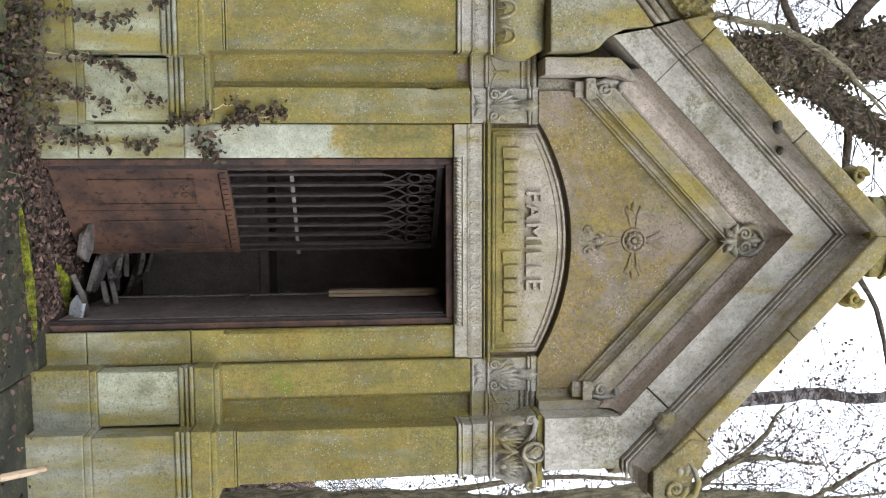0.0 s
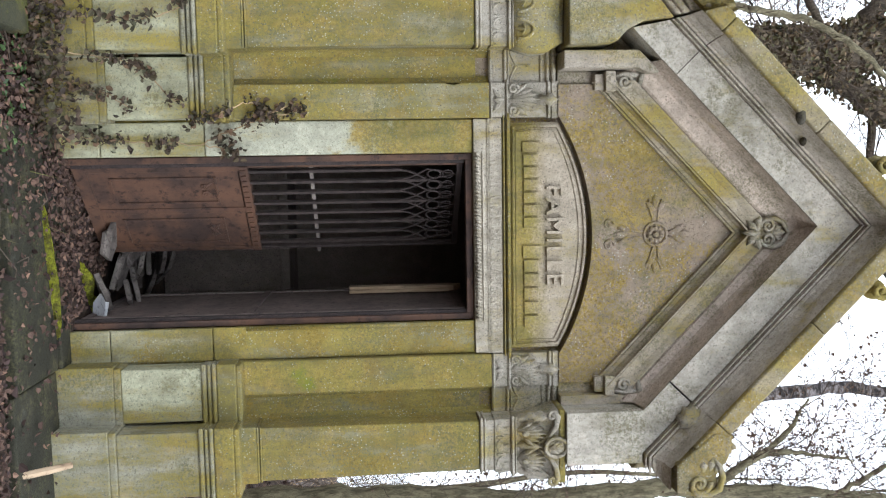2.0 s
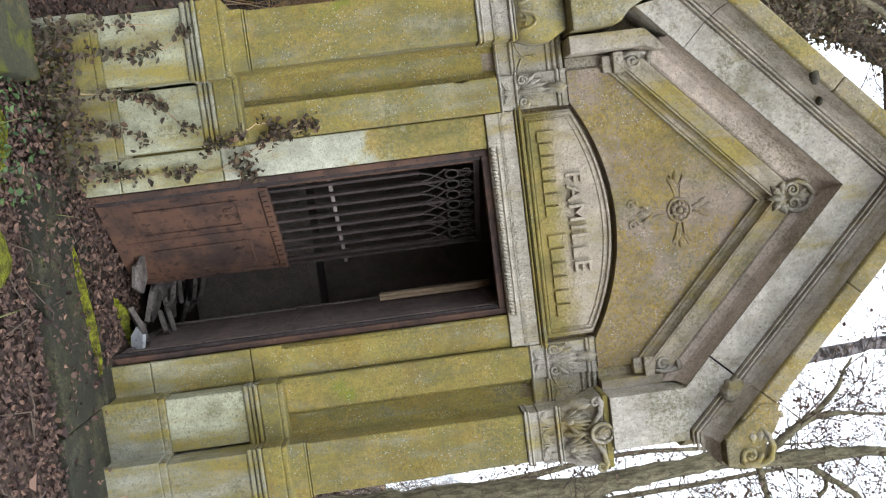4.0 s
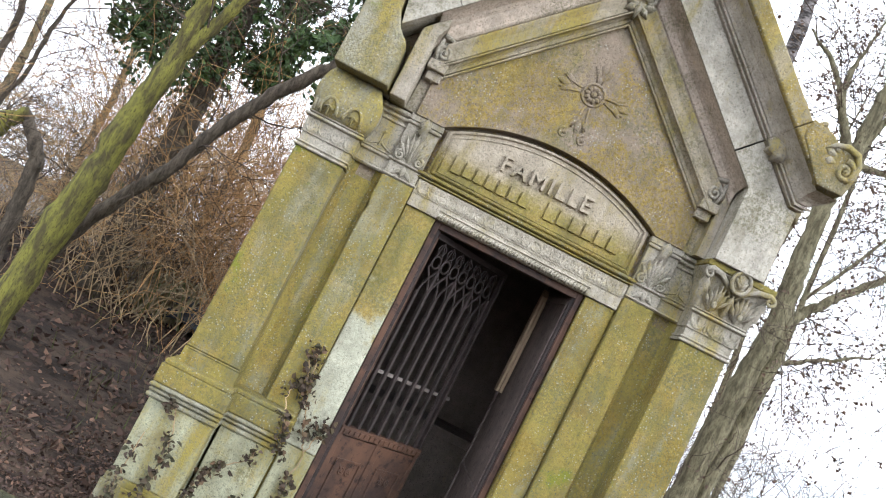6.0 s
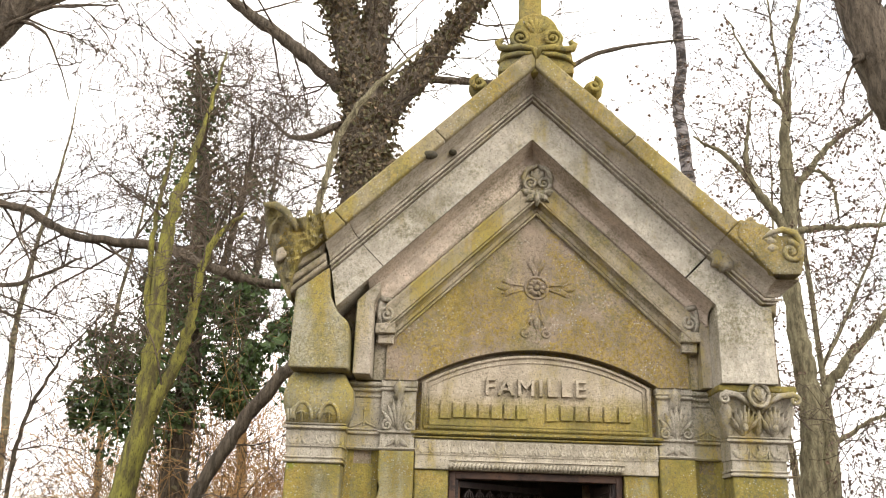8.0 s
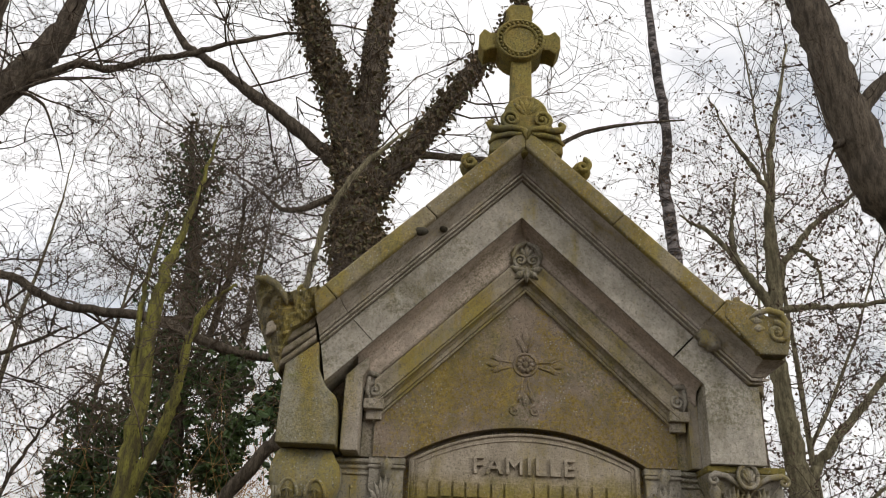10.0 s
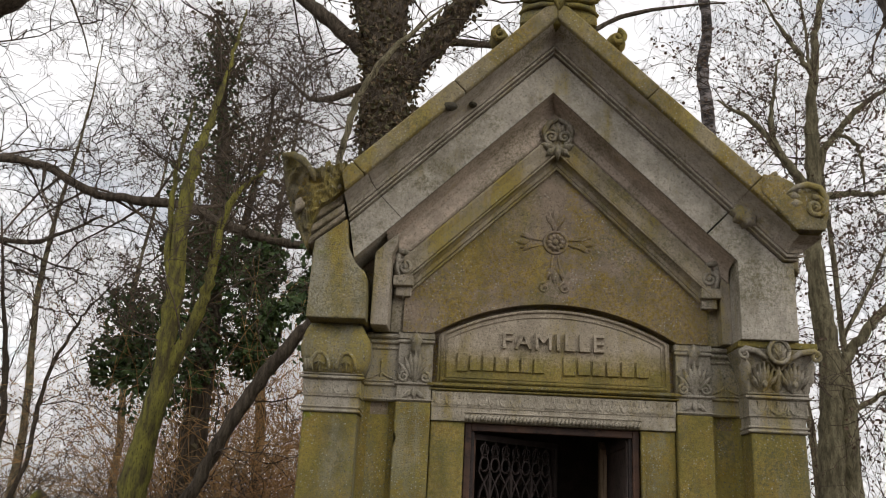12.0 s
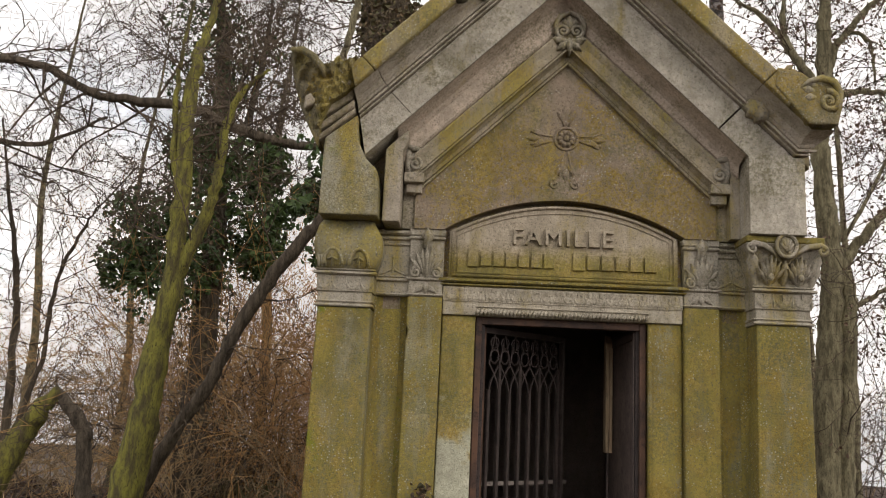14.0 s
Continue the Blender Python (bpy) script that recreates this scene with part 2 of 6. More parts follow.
def leafmat(name, cols, rough=0.6):
    m, n, l, bs = mat(name, rough)
    g = n.new("ShaderNodeNewGeometry")
    r = n.new("ShaderNodeValToRGB")
    r.color_ramp.interpolation = "LINEAR"
    while len(r.color_ramp.elements) < len(cols):
        r.color_ramp.elements.new(0.5)
    for i, cval in enumerate(cols):
        r.color_ramp.elements[i].position = i / (len(cols) - 1)
        r.color_ramp.elements[i].color = (*cval, 1)
    l.new(g.outputs["Random Per Island"], r.inputs[0])
    l.new(r.outputs[0], bs.inputs["Base Color"])
    return m


LEAF_DEAD = leafmat("dead_leaves", [(0.022, 0.014, 0.012), (0.065, 0.038, 0.028), (0.115, 0.072, 0.052), (0.045, 0.029, 0.026), (0.20, 0.12, 0.08)], 0.85)
LEAF_IVY = leafmat("ivy_leaves", [(0.026, 0.044, 0.018), (0.06, 0.10, 0.034), (0.10, 0.15, 0.05), (0.04, 0.066, 0.026)], 0.4)
LEAF_IVY_DRY = leafmat("dry_ivy_leaves", [(0.032, 0.024, 0.018), (0.075, 0.052, 0.036), (0.05, 0.048, 0.026), (0.13, 0.078, 0.045)], 0.8)
LEAF_WITHER = leafmat("withered_leaves", [(0.09, 0.062, 0.046), (0.18, 0.12, 0.085), (0.13, 0.09, 0.068)], 0.85)
LEAF_IVY_TRUNK = leafmat("withered_trunk_ivy", [(0.08, 0.06, 0.038), (0.18, 0.135, 0.085), (0.10, 0.10, 0.046), (0.24, 0.165, 0.10)], 0.7)
GRASS = leafmat("grass_blades", [(0.045, 0.06, 0.018), (0.10, 0.11, 0.035), (0.16, 0.13, 0.06)], 0.8)


# ---- mesh building ----
class Shape:
    """Vertices and faces of one mesh."""

    def __init__(self):
        self.v, self.f = [], []

    def add(self, vs, fs):
        k = len(self.v)
        self.v += [tuple(p) for p in vs]
        self.f += [tuple(i + k for i in q) for q in fs]
        return self

    def box(self, x0, x1, y0, y1, z0, z1, tx=0.0, m=None):
        """A block; tx draws its top in on both sides."""
        vs = [(x0, y0, z0), (x1, y0, z0), (x1, y1, z0), (x0, y1, z0), (x0 + tx, y0 + abs(tx), z1), (x1 - tx, y0 + abs(tx), z1), (x1 - tx, y1, z1), (x0 + tx, y1, z1)]
        if m is not None:
            vs = [m @ Vector(p) for p in vs]
        return self.add(vs, [(0, 3, 2, 1), (4, 5, 6, 7), (0, 1, 5, 4), (1, 2, 6, 5), (2, 3, 7, 6), (3, 0, 4, 7)])

    def prism(self, pts, y0, y1, m=None):
        """A polygon in x and z (counter-clockwise seen from the front), pushed from y0 back to y1."""
        n = len(pts)
        vs = [(x, y0, z) for x, z in pts] + [(x, y1, z) for x, z in pts]
        if m is not None:
            vs = [m @ Vector(p) for p in vs]
        return self.add(vs, [tuple(range(n)), tuple(range(2 * n - 1, n - 1, -1))] + [(i, i + n, (i + 1) % n + n, (i + 1) % n) for i in range(n)])

    def loft(self, rings, caps=True):
        """Skins a row of rings with as many points each."""
        n = len(rings[0])
        vs = [p for r in rings for p in r]
        fs = [(k * n + i, k * n + (i + 1) % n, (k + 1) * n + (i + 1) % n, (k + 1) * n + i) for k in range(len(rings) - 1) for i in range(n)]
        if caps:
            fs += [tuple(range(n - 1, -1, -1)), tuple(range((len(rings) - 1) * n, len(rings) * n))]
        return self.add(vs, fs)

    def tube(self, pts, radii, n=6):
        pts = [Vector(p) for p in pts]
        rings = []
        side = None
        for i, p in enumerate(pts):
            d = (pts[min(i + 1, len(pts) - 1)] - pts[max(i - 1, 0)])
            if d.length < 1e-9:
                d = Vector((0, 0, 1))
            d.normalize()
            if side is None:
                side = d.orthogonal().normalized()
            side = (side - d * side.dot(d))
            side = side.normalized() if side.length > 1e-6 else d.orthogonal().normalized()
            other = d.cross(side)
            r = radii[i] if isinstance(radii, (list, tuple)) else radii
            rings.append([p + (side * math.cos(a) + other * math.sin(a)) * r for a in (2 * math.pi * k / n for k in range(n))])
        return self.loft(rings)

    def ball(self, c, rx, ry, rz, n=8, k=5):
        rings = []
        for j in range(k + 1):
            a = math.pi * (0.04 + 0.92 * j / k) - math.pi / 2
            rings.append([(c[0] + rx * math.cos(a) * math.cos(2 * math.pi * i / n), c[1] + ry * math.cos(a) * math.sin(2 * math.pi * i / n), c[2] + rz * math.sin(a)) for i in range(n)])
        return self.loft(rings)

    def volute(self, cx, cz, y, r, turns=1.7, hand=1, thick=0.012, start=90.0, n=5):
        """A carved spiral lying on the plane y, wound inwards."""
        pts, rad = [], []
        steps = int(16 * turns)
        for i in range(steps + 1):
            u = i / steps
            a = radians(start) + hand * 2 * math.pi * turns * u
            q = r * (1 - 0.86 * u)
            pts.append((cx + q * math.cos(a), y, cz + q * math.sin(a)))
            rad.append(thick * (1 - 0.45 * u))
        self.tube(pts, rad, n)
        return self.ball((cx, y, cz), r * 0.2, thick * 1.3, r * 0.2, 6, 4)

    def leaf(self, base, tip, width, y, lift=0.03, curl=0.0, lobes=0):
        """A carved leaf on the plane y from base to tip (x, z), domed, with lobed edges."""
        bx, bz = base
        tx, tz = tip
        dx, dz = tx - bx, tz - bz
        L = math.hypot(dx, dz)
        ux, uz = dx / L, dz / L
        rings = []
        K = 9
        for i in range(K):
            u = i / (K - 1)
            w = width * (math.sin(math.pi * min(1, 0.12 + 0.88 * u)) ** 0.7) * (1 + (0.28 * math.sin(u * math.pi * lobes * 2) if lobes else 0)) * 0.5
            w = max(w, 0.002)
            yy = y - lift * math.sin(math.pi * u * 0.9) - curl * u * u
            cx, cz = bx + dx * u, bz + dz * u
            rings.append([(cx + uz * w * s, yy + lift * abs(s) * 0.8 + 0.006 * (1 if s == 0 else 0), cz - ux * w * s) for s in (-1, -0.5, 0, 0.5, 1)])
        n = 5
        vs = [p for r in rings for p in r] + [(p[0], p[1] + 0.02 + lift, p[2]) for r in rings for p in r]
        o = K * n
        fs = []
        for k in range(K - 1):
            for i in range(n - 1):
                a = k * n + i
                fs.append((a, a + 1, a + n + 1, a + n))
            fs.append((k * n, (k + 1) * n, o + (k + 1) * n, o + k * n))
            fs.append((k * n + n - 1, o + k * n + n - 1, o + (k + 1) * n + n - 1, (k + 1) * n + n - 1))
        return self.add(vs, fs)


def mesh_of(name, shape, material, smooth=False):
    me = bpy.data.meshes.new(name)
    me.from_pydata(shape.v, [], shape.f)
    me.materials.append(material)
    if smooth:
        me.polygons.foreach_set("use_smooth", [True] * len(me.polygons))
    me.update()
    return me


def part(name, shape, material, parent, label="", smooth=False, bevel=0.0):
    ob = new(name, mesh_of(name, shape, material, smooth))
    ob.parent = parent
    if bevel:
        mod = ob.modifiers.new("worn_edge", "BEVEL")
        mod.width, mod.segments, mod.limit_method, mod.angle_limit = bevel, 2, "ANGLE", radians(35)
    if label:
        tagged(ob, label)
    return ob


def thing(name, label, category, at=(0, 0, 0), group="", kind=""):
    ob = new(name)
    ob.location = at
    return tagged(ob, label, category, group, kind)



# ---- ground ----
def ground_height(x, y):
    """Level round the chapel, with low bumps, rising gently behind it."""
    near = math.exp(-((x / 1.9) ** 2 + ((y - 0.2) / 1.5) ** 2))
    h = 0.06 * noise.noise((x * 0.7, y * 0.7, 0)) + 0.02 * noise.noise((x * 3, y * 3, 4))
    return -0.10 + h * (1 - near) + 0.012 * max(0, min(y, 9) - 2) - 0.10 * max(0, min(y, 60) - 9) + (0.05 * max(0, -x - 2.5) if x > -8 else 0.275)


def build_ground():
    s = Shape()
    xs = sorted({round(v, 2) for v in [-900, -300, -120, -60, -35, -22, *np.arange(-14, 14.01, 0.35), 22, 35, 60, 120, 300, 900]})
    ys = sorted({round(v, 2) for v in [-900, -300, -100, -40, -20, *np.arange(-10, 16.01, 0.35), 22, 32, 50, 90, 200, 400, 900]})
    s.v = [(x, y, ground_height(x, y)) for y in ys for x in xs]
    n = len(xs)
    s.f = [(j * n + i, j * n + i + 1, (j + 1) * n + i + 1, (j + 1) * n + i) for j in range(len(ys) - 1) for i in range(n - 1)]
    ob = new("ground", mesh_of("ground", s, SOIL, True))
    tagged(ob, "dark forest soil covered in fallen leaves", "ground", kind="structure")


build_ground()


def build_backdrop():
    """An added glowing wall, painted as pale haze below the skyline, far off behind the trees."""
    m = bpy.data.materials.new("painted_haze_glow")
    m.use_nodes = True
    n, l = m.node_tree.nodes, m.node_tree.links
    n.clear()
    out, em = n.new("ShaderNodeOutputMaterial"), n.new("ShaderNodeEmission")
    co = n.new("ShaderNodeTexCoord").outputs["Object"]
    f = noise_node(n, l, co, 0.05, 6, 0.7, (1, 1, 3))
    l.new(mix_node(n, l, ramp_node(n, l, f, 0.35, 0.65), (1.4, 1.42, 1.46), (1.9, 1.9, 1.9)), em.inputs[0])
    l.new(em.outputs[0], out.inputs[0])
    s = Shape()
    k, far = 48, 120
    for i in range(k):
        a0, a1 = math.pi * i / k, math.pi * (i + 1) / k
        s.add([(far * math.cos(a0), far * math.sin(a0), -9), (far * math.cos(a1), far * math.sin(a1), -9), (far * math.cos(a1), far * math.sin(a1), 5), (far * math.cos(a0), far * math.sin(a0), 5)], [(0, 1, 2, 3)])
    tagged(new("backdrop", mesh_of("backdrop", s, m)), "glowing wall painted as pale hazy distance behind the wood", "backdrop", kind="structure")


build_backdrop()


# ---- the chapel ----
chapel = thing("chapel", "small weathered limestone burial chapel with a cracked gable and open door", "chapel")


def build_body():
    """Side walls, back wall, the wall behind the front pieces, inner ceiling and roof slopes."""
    for x0, x1 in ((-1.22, -1.02), (1.02, 1.22)):
        part("side_wall", Shape().box(x0, x1, 0.12, 2.5, -0.15, 3.0), STONE_SHAFT, chapel)
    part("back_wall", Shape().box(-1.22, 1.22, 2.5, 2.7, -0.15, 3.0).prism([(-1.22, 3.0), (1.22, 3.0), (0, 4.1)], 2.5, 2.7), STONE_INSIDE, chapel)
    for x0, x1 in ((-1.22, -0.452), (0.452, 1.22)):
        part("front_wall", Shape().box(x0, x1, 0.025, 0.24, -0.15, 2.12), STONE_JAMB, chapel)
    part("front_wall", Shape().box(-1.22, 1.22, 0.03, 0.24, 2.12, 2.9).prism([(-1.22, 2.9), (1.22, 2.9), (0, 4.0)], 0.03, 0.24), STONE_TYMP, chapel)
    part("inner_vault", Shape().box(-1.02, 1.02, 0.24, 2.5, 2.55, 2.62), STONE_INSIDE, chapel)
    part("inner_floor", Shape().box(-1.02, 1.02, 0.02, 2.5, -0.16, -0.02), SOIL, chapel)
    for sg in (-1, 1):
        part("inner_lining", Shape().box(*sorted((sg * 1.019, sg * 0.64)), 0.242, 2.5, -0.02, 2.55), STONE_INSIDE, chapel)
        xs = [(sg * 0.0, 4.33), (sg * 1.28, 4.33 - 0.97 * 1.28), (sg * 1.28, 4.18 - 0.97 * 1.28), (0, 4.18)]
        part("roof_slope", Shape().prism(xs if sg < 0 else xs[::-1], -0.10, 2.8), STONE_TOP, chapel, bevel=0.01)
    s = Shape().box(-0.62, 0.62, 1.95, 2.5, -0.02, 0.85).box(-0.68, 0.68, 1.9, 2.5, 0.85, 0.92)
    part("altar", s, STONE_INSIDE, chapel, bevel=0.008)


def moulding(s, x0, x1, y, z, h, d, sides=True, yb=0.02, n=5, flip=1):
    """A rounded string along x: a half-round that stands d proud of the plane y."""
    prof = [(y + 0.002, z)] + [(y - d * math.sin(math.pi * k / n), z + h * (0.5 - 0.5 * math.cos(math.pi * k / n))) for k in range(1, n)] + [(y + 0.002, z + h)]
    e = d * 0.9 if sides else 0
    rings = []
    for x, sg in ((x0, -1), (x1, 1)):
        rings.append([(x + sg * e * max(0, (y - p[0])) / max(d, 1e-6), p[0], p[1]) for p in prof] + [(x, yb, z + h), (x, yb, z)])
    s.loft([rings[0], rings[1]])
    return s


def build_jambs():
    for sg in (-1, 1):
        a, b = sorted((sg * 0.452, sg * 0.628))
        s = Shape()
        zs = ([(-0.12, 0.17), (0.174, 0.70), (0.704, 2.098)])
        for z0, z1 in zs:
            st = Shape().box(a, b, 0.0, 0.2, z0, z1)
            part("jamb_stone", st, (STONE_RISE if z1 > 1 else STONE_CLEAN) if sg < 0 else STONE_JAMB, chapel, "pale cleaned jamb stone" if sg < 0 else "", bevel=0.007)
        if sg > 0:
            s.tube([(sg * 0.462, -0.002, 0.88), (sg * 0.462, -0.002, 2.05), (sg * 0.462, 0.01, 2.075)], [0.012, 0.012, 0.006], 8)
            part("bead", s, STONE_JAMB, chapel, smooth=True)
        # the flat pilaster beside the jamb, chipped near the top
        a, b = sorted((sg * 0.632, sg * 0.815))
        top = 2.185
        part("pilaster", Shape().prism([(a, 0.86), (b, 0.86), (b, 1.98 if sg > 0 else top), (b, top), (a, top), (a, 2.04), (a + (0.012 if sg < 0 else 0), 2.0), (a, 1.95)], -0.035, 0.05), STONE_JAMB if sg < 0 else STONE_SHAFT, chapel, bevel=0.008)
        # a hollow recess between pilaster and column
        rings = []
        x0, x1 = sg * 0.815, (0.96 if sg > 0 else -0.99)
        for z in (0.86, 2.185):
            prof = [(x0, -0.012)] + [(x0 + (x1 - x0) * (0.5 - 0.5 * math.cos(math.pi * k / 6)), -0.012 + 0.05 * math.sin(math.pi * k / 6)) for k in range(1, 6)] + [(x1, -0.012), (x1, 0.1), (x0, 0.1)]
            rings.append([(px, py, z) for px, py in prof])
        part("recess_stone", Shape().loft(rings), STONE_SHAFT, chapel)


COLUMN_X = {-1: (-1.275, -0.985), 1: (0.955, 1.240)}  # the two columns do not stand quite evenly


def build_column(sg):
    """The outer column: plinth stones, shaft, neck mouldings; the capital comes apart from it."""
    col = new("column")
    col.parent = chapel
    a, b = COLUMN_X[sg]
    part("shaft", Shape().box(a, b, -0.16, 0.1, 0.955, 2.10, 0.008), STONE_SHAFT, col, bevel=0.009)
    part("shaft_foot", moulding(moulding(Shape().box(a - 0.008, b + 0.008, -0.168, 0.1, 0.86, 0.935), a, b, -0.16, 0.935, 0.012, 0.008), a, b, -0.16, 0.95, 0.010, 0.006), STONE_SHAFT, col, bevel=0.004)
    s = moulding(moulding(Shape().box(a + 0.006, b - 0.006, -0.155, 0.1, 2.10, 2.18), a, b, -0.155, 2.10, 0.016, 0.012), a, b, -0.155, 2.122, 0.012, 0.008)
    part("neck", s, STONE_CAP, col, bevel=0.003)
    # plinth of the column, in courses, and the shallower one beside it
    for x0, x1, y in ((sg * 0.955 if sg < 0 else 0.93, sg * 1.315 if sg < 0 else 1.285, -0.25), (sg * 0.632, sg * 0.955 if sg < 0 else 0.93, -0.115)):
        p, q = sorted((x0, x1))
        o = 0.014
        part("plinth_base", Shape().box(p - o, q + o, y - o, 0.1, -0.14, 0.215).box(p - o * 0.4, q + o * 0.4, y - o * 0.4, 0.1, 0.215, 0.25), STONE_PLINTH, col, bevel=0.006)
        part("plinth_die", Shape().box(p + 0.008, q - 0.008, y + 0.008, 0.1, 0.25, 0.655), STONE_PLINTH if sg > 0 and abs(x1) > 1 else STONE_CLEAN, col, bevel=0.006)
        s = moulding(moulding(moulding(Shape(), p, q, y + 0.008, 0.655, 0.03, 0.016, yb=0.1), p, q, y, 0.688, 0.02, 0.012, yb=0.1), p, q, y, 0.71, 0.026, 0.02, yb=0.1)
        part("plinth_moulding", s, STONE_PLINTH, col, smooth=False)
        part("plinth_cap", Shape().box(p - 0.012, q + 0.012, y - 0.012, 0.1, 0.737, 0.835).box(p - 0.004, q + 0.004, y - 0.004, 0.1, 0.835, 0.862), STONE_SHAFT, col, bevel=0.007)
    return col


def scallops(s, x0, x1, y, z, h, count):
    """A carved band of hanging scallops with a bud in each."""
    w = (x1 - x0) / count
    for i in range(count):
        cx = x0 + w * (i + 0.5)
        s.tube([(cx + w * 0.46 * math.cos(a), y, z + h * (0.9 - 0.75 * math.sin(a))) for a in (math.pi * k / 8 for k in range(9))], 0.0055, 4)
        s.tube([(cx, y, z + h * 0.62), (cx, y - 0.003, z + h * 0.95)], [0.004, 0.009], 4)
        s.tube([(cx + w * 0.5, y, z + h * 0.15), (cx + w * 0.5, y, z + h * 0.75)], [0.008, 0.002], 4)
    return s


def acanthus(parent, cx, z0, tall, half, y, material, curl=0.02):
    """A fan of carved lobes that rise from one foot and roll outwards at their tips."""
    for q in (-3, -2, -1, 0, 1, 2, 3):
        u = q / 3
        reach = tall * (1.0 - 0.42 * abs(u) ** 1.6)
        foot = (cx + u * half * 0.16, z0 + 0.012 * abs(u))
        tip = (cx + u * half * 1.05, z0 + reach)
        part("leaf_lobe", Shape().leaf(foot, tip, half * (0.46 - 0.06 * abs(u)), y - 0.012 * (1 - abs(u)), 0.024, curl, 2), material, parent, smooth=True)


def build_capitals(cols):
    # small leaf capitals on the pilasters
    for sg in (-1, 1):
        cap = new("pilaster_capital")
        cap.parent = chapel
        c = sg * 0.723
        a, b = c - 0.09, c + 0.09
        s = Shape().box(a, b, -0.030, 0.05, 2.187, 2.545)
        moulding(s, a, b, -0.030, 2.27, 0.018, 0.018)
        moulding(s, a, b, -0.030, 2.19, 0.012, 0.01)
        part("block", s, STONE_CAP, cap, bevel=0.004)
        acanthus(cap, c, 2.29, 0.165, 0.082, -0.034, STONE_CAP)
        for k in (-1, 1):
            part("volute", Shape().volute(c + k * 0.056, 2.312, -0.046, 0.027, 1.5, -k, 0.010, 90), STONE_CAP, cap, smooth=True)
            part("drop_leaf", Shape().leaf((c, 2.25), (c + k * 0.058, 2.205), 0.028, -0.033, 0.016), STONE_CAP, cap, smooth=True)
        part("drop_leaf", Shape().leaf((c, 2.265), (c, 2.198), 0.03, -0.036, 0.018), STONE_CAP, cap, smooth=True)
        part("palm_tip", Shape().leaf((c, 2.44), (c, 2.55), 0.058, -0.05, 0.026, 0.012, 2), STONE_CAP, cap, smooth=True)
        part("abacus", moulding(Shape().box(a - 0.006, b + 0.006, -0.04, 0.05, 2.515, 2.548), a, b, -0.034, 2.49, 0.02, 0.012), STONE_CAP, cap, bevel=0.004)
        # plain stretch over the recess
        x0, x1 = (0.815, 0.96) if sg > 0 else (-0.99, -0.815)
        s = Shape().box(x0, x1, -0.008, 0.1, 2.187, 2.545)
        for z, h, d in ((2.19, 0.012, 0.008), (2.262, 0.018, 0.016), (2.285, 0.01, 0.008), (2.455, 0.016, 0.012), (2.485, 0.022, 0.018), (2.512, 0.03, 0.026)):
            moulding(s, x0, x1, -0.008, z, h, d, False)
        cx = (x0 + x1) / 2
        s.tube([(cx, -0.012, 2.31), (cx, -0.012, 2.38)], [0.006, 0.004], 5)
        s.ball((cx, -0.012, 2.392), 0.009, 0.008, 0.012, 6, 4)
        for k in (-1, 1):
            s.tube([(cx + k * 0.07 * u, -0.010, 2.345 - 0.045 * math.sqrt(u)) for u in (0, 0.1, 0.3, 0.6, 1)], 0.006, 5)
        part("recess_frieze", s, STONE_CAP, cap, bevel=0.002)
    for sg, col in cols:
        a, b = COLUMN_X[sg]
        c = (a + b) / 2
        s = Shape().box(a, b, -0.165, 0.1, 2.18, 2.262)
        scallops(s, a, b, -0.168, 2.18, 0.078, 4 if sg < 0 else 3)
        moulding(s, a, b, -0.165, 2.262, 0.022, 0.024)
        moulding(s, a, b, -0.165, 2.285, 0.012, 0.014)
        part("scallop_band", s, STONE_CAP, col)
        if sg > 0:
            # bell of the capital with acanthus leaves, corner volutes and a shell
            rings = []
            for z, e in ((2.295, 0.0), (2.36, 0.006), (2.43, 0.02), (2.49, 0.045), (2.51, 0.055)):
                rings.append([(a - e, -0.165 - e, z), (b + e, -0.165 - e, z), (b + e, 0.1, z), (a - e, 0.1, z)])
            bell = part("bell", Shape().loft(rings), STONE_CAP, col, bevel=0.006)
            for k in (-1, 1):
                acanthus(col, c + k * 0.075, 2.298, 0.145, 0.066, -0.180, STONE_CAP, 0.045)
                part("leaf_eye", Shape().ball((c + k * 0.075, -0.215, 2.335), 0.015, 0.012, 0.02, 7, 5), STONE_CAP, col, smooth=True)
                part("corner_leaf", Shape().leaf((c + k * 0.135, 2.295), (c + k * 0.168, 2.468), 0.055, -0.175, 0.026, 0.055, 3), STONE_CAP, col, smooth=True)
                s = Shape().tube([(c + k * 0.015, -0.20, 2.405), (c + k * 0.055, -0.21, 2.462), (c + k * 0.11, -0.225, 2.494), (c + k * 0.168, -0.24, 2.500), (c + k * 0.196, -0.245, 2.482)], [0.008, 0.013, 0.016, 0.018, 0.012], 7)
                part("corner_scroll", s.volute(c + k * 0.174, 2.472, -0.243, 0.026, 1.4, -k, 0.011, 90), STONE_CAP, col, smooth=True)
            part("centre_leaf", Shape().leaf((c, 2.30), (c, 2.425), 0.05, -0.18, 0.03, 0.04, 2), STONE_CAP, col, smooth=True)
            ring = [(c + 0.05 * math.cos(2 * math.pi * q / 16), -0.232, 2.495 + 0.058 * math.sin(2 * math.pi * q / 16)) for q in range(17)]
            shell = part("shell", Shape().ball((c, -0.215, 2.495), 0.05, 0.022, 0.058, 12, 6), STONE_CAP, col, smooth=True)
            part("shell_rim", Shape().tube(ring, 0.011, 6), STONE_CAP, shell, smooth=True)
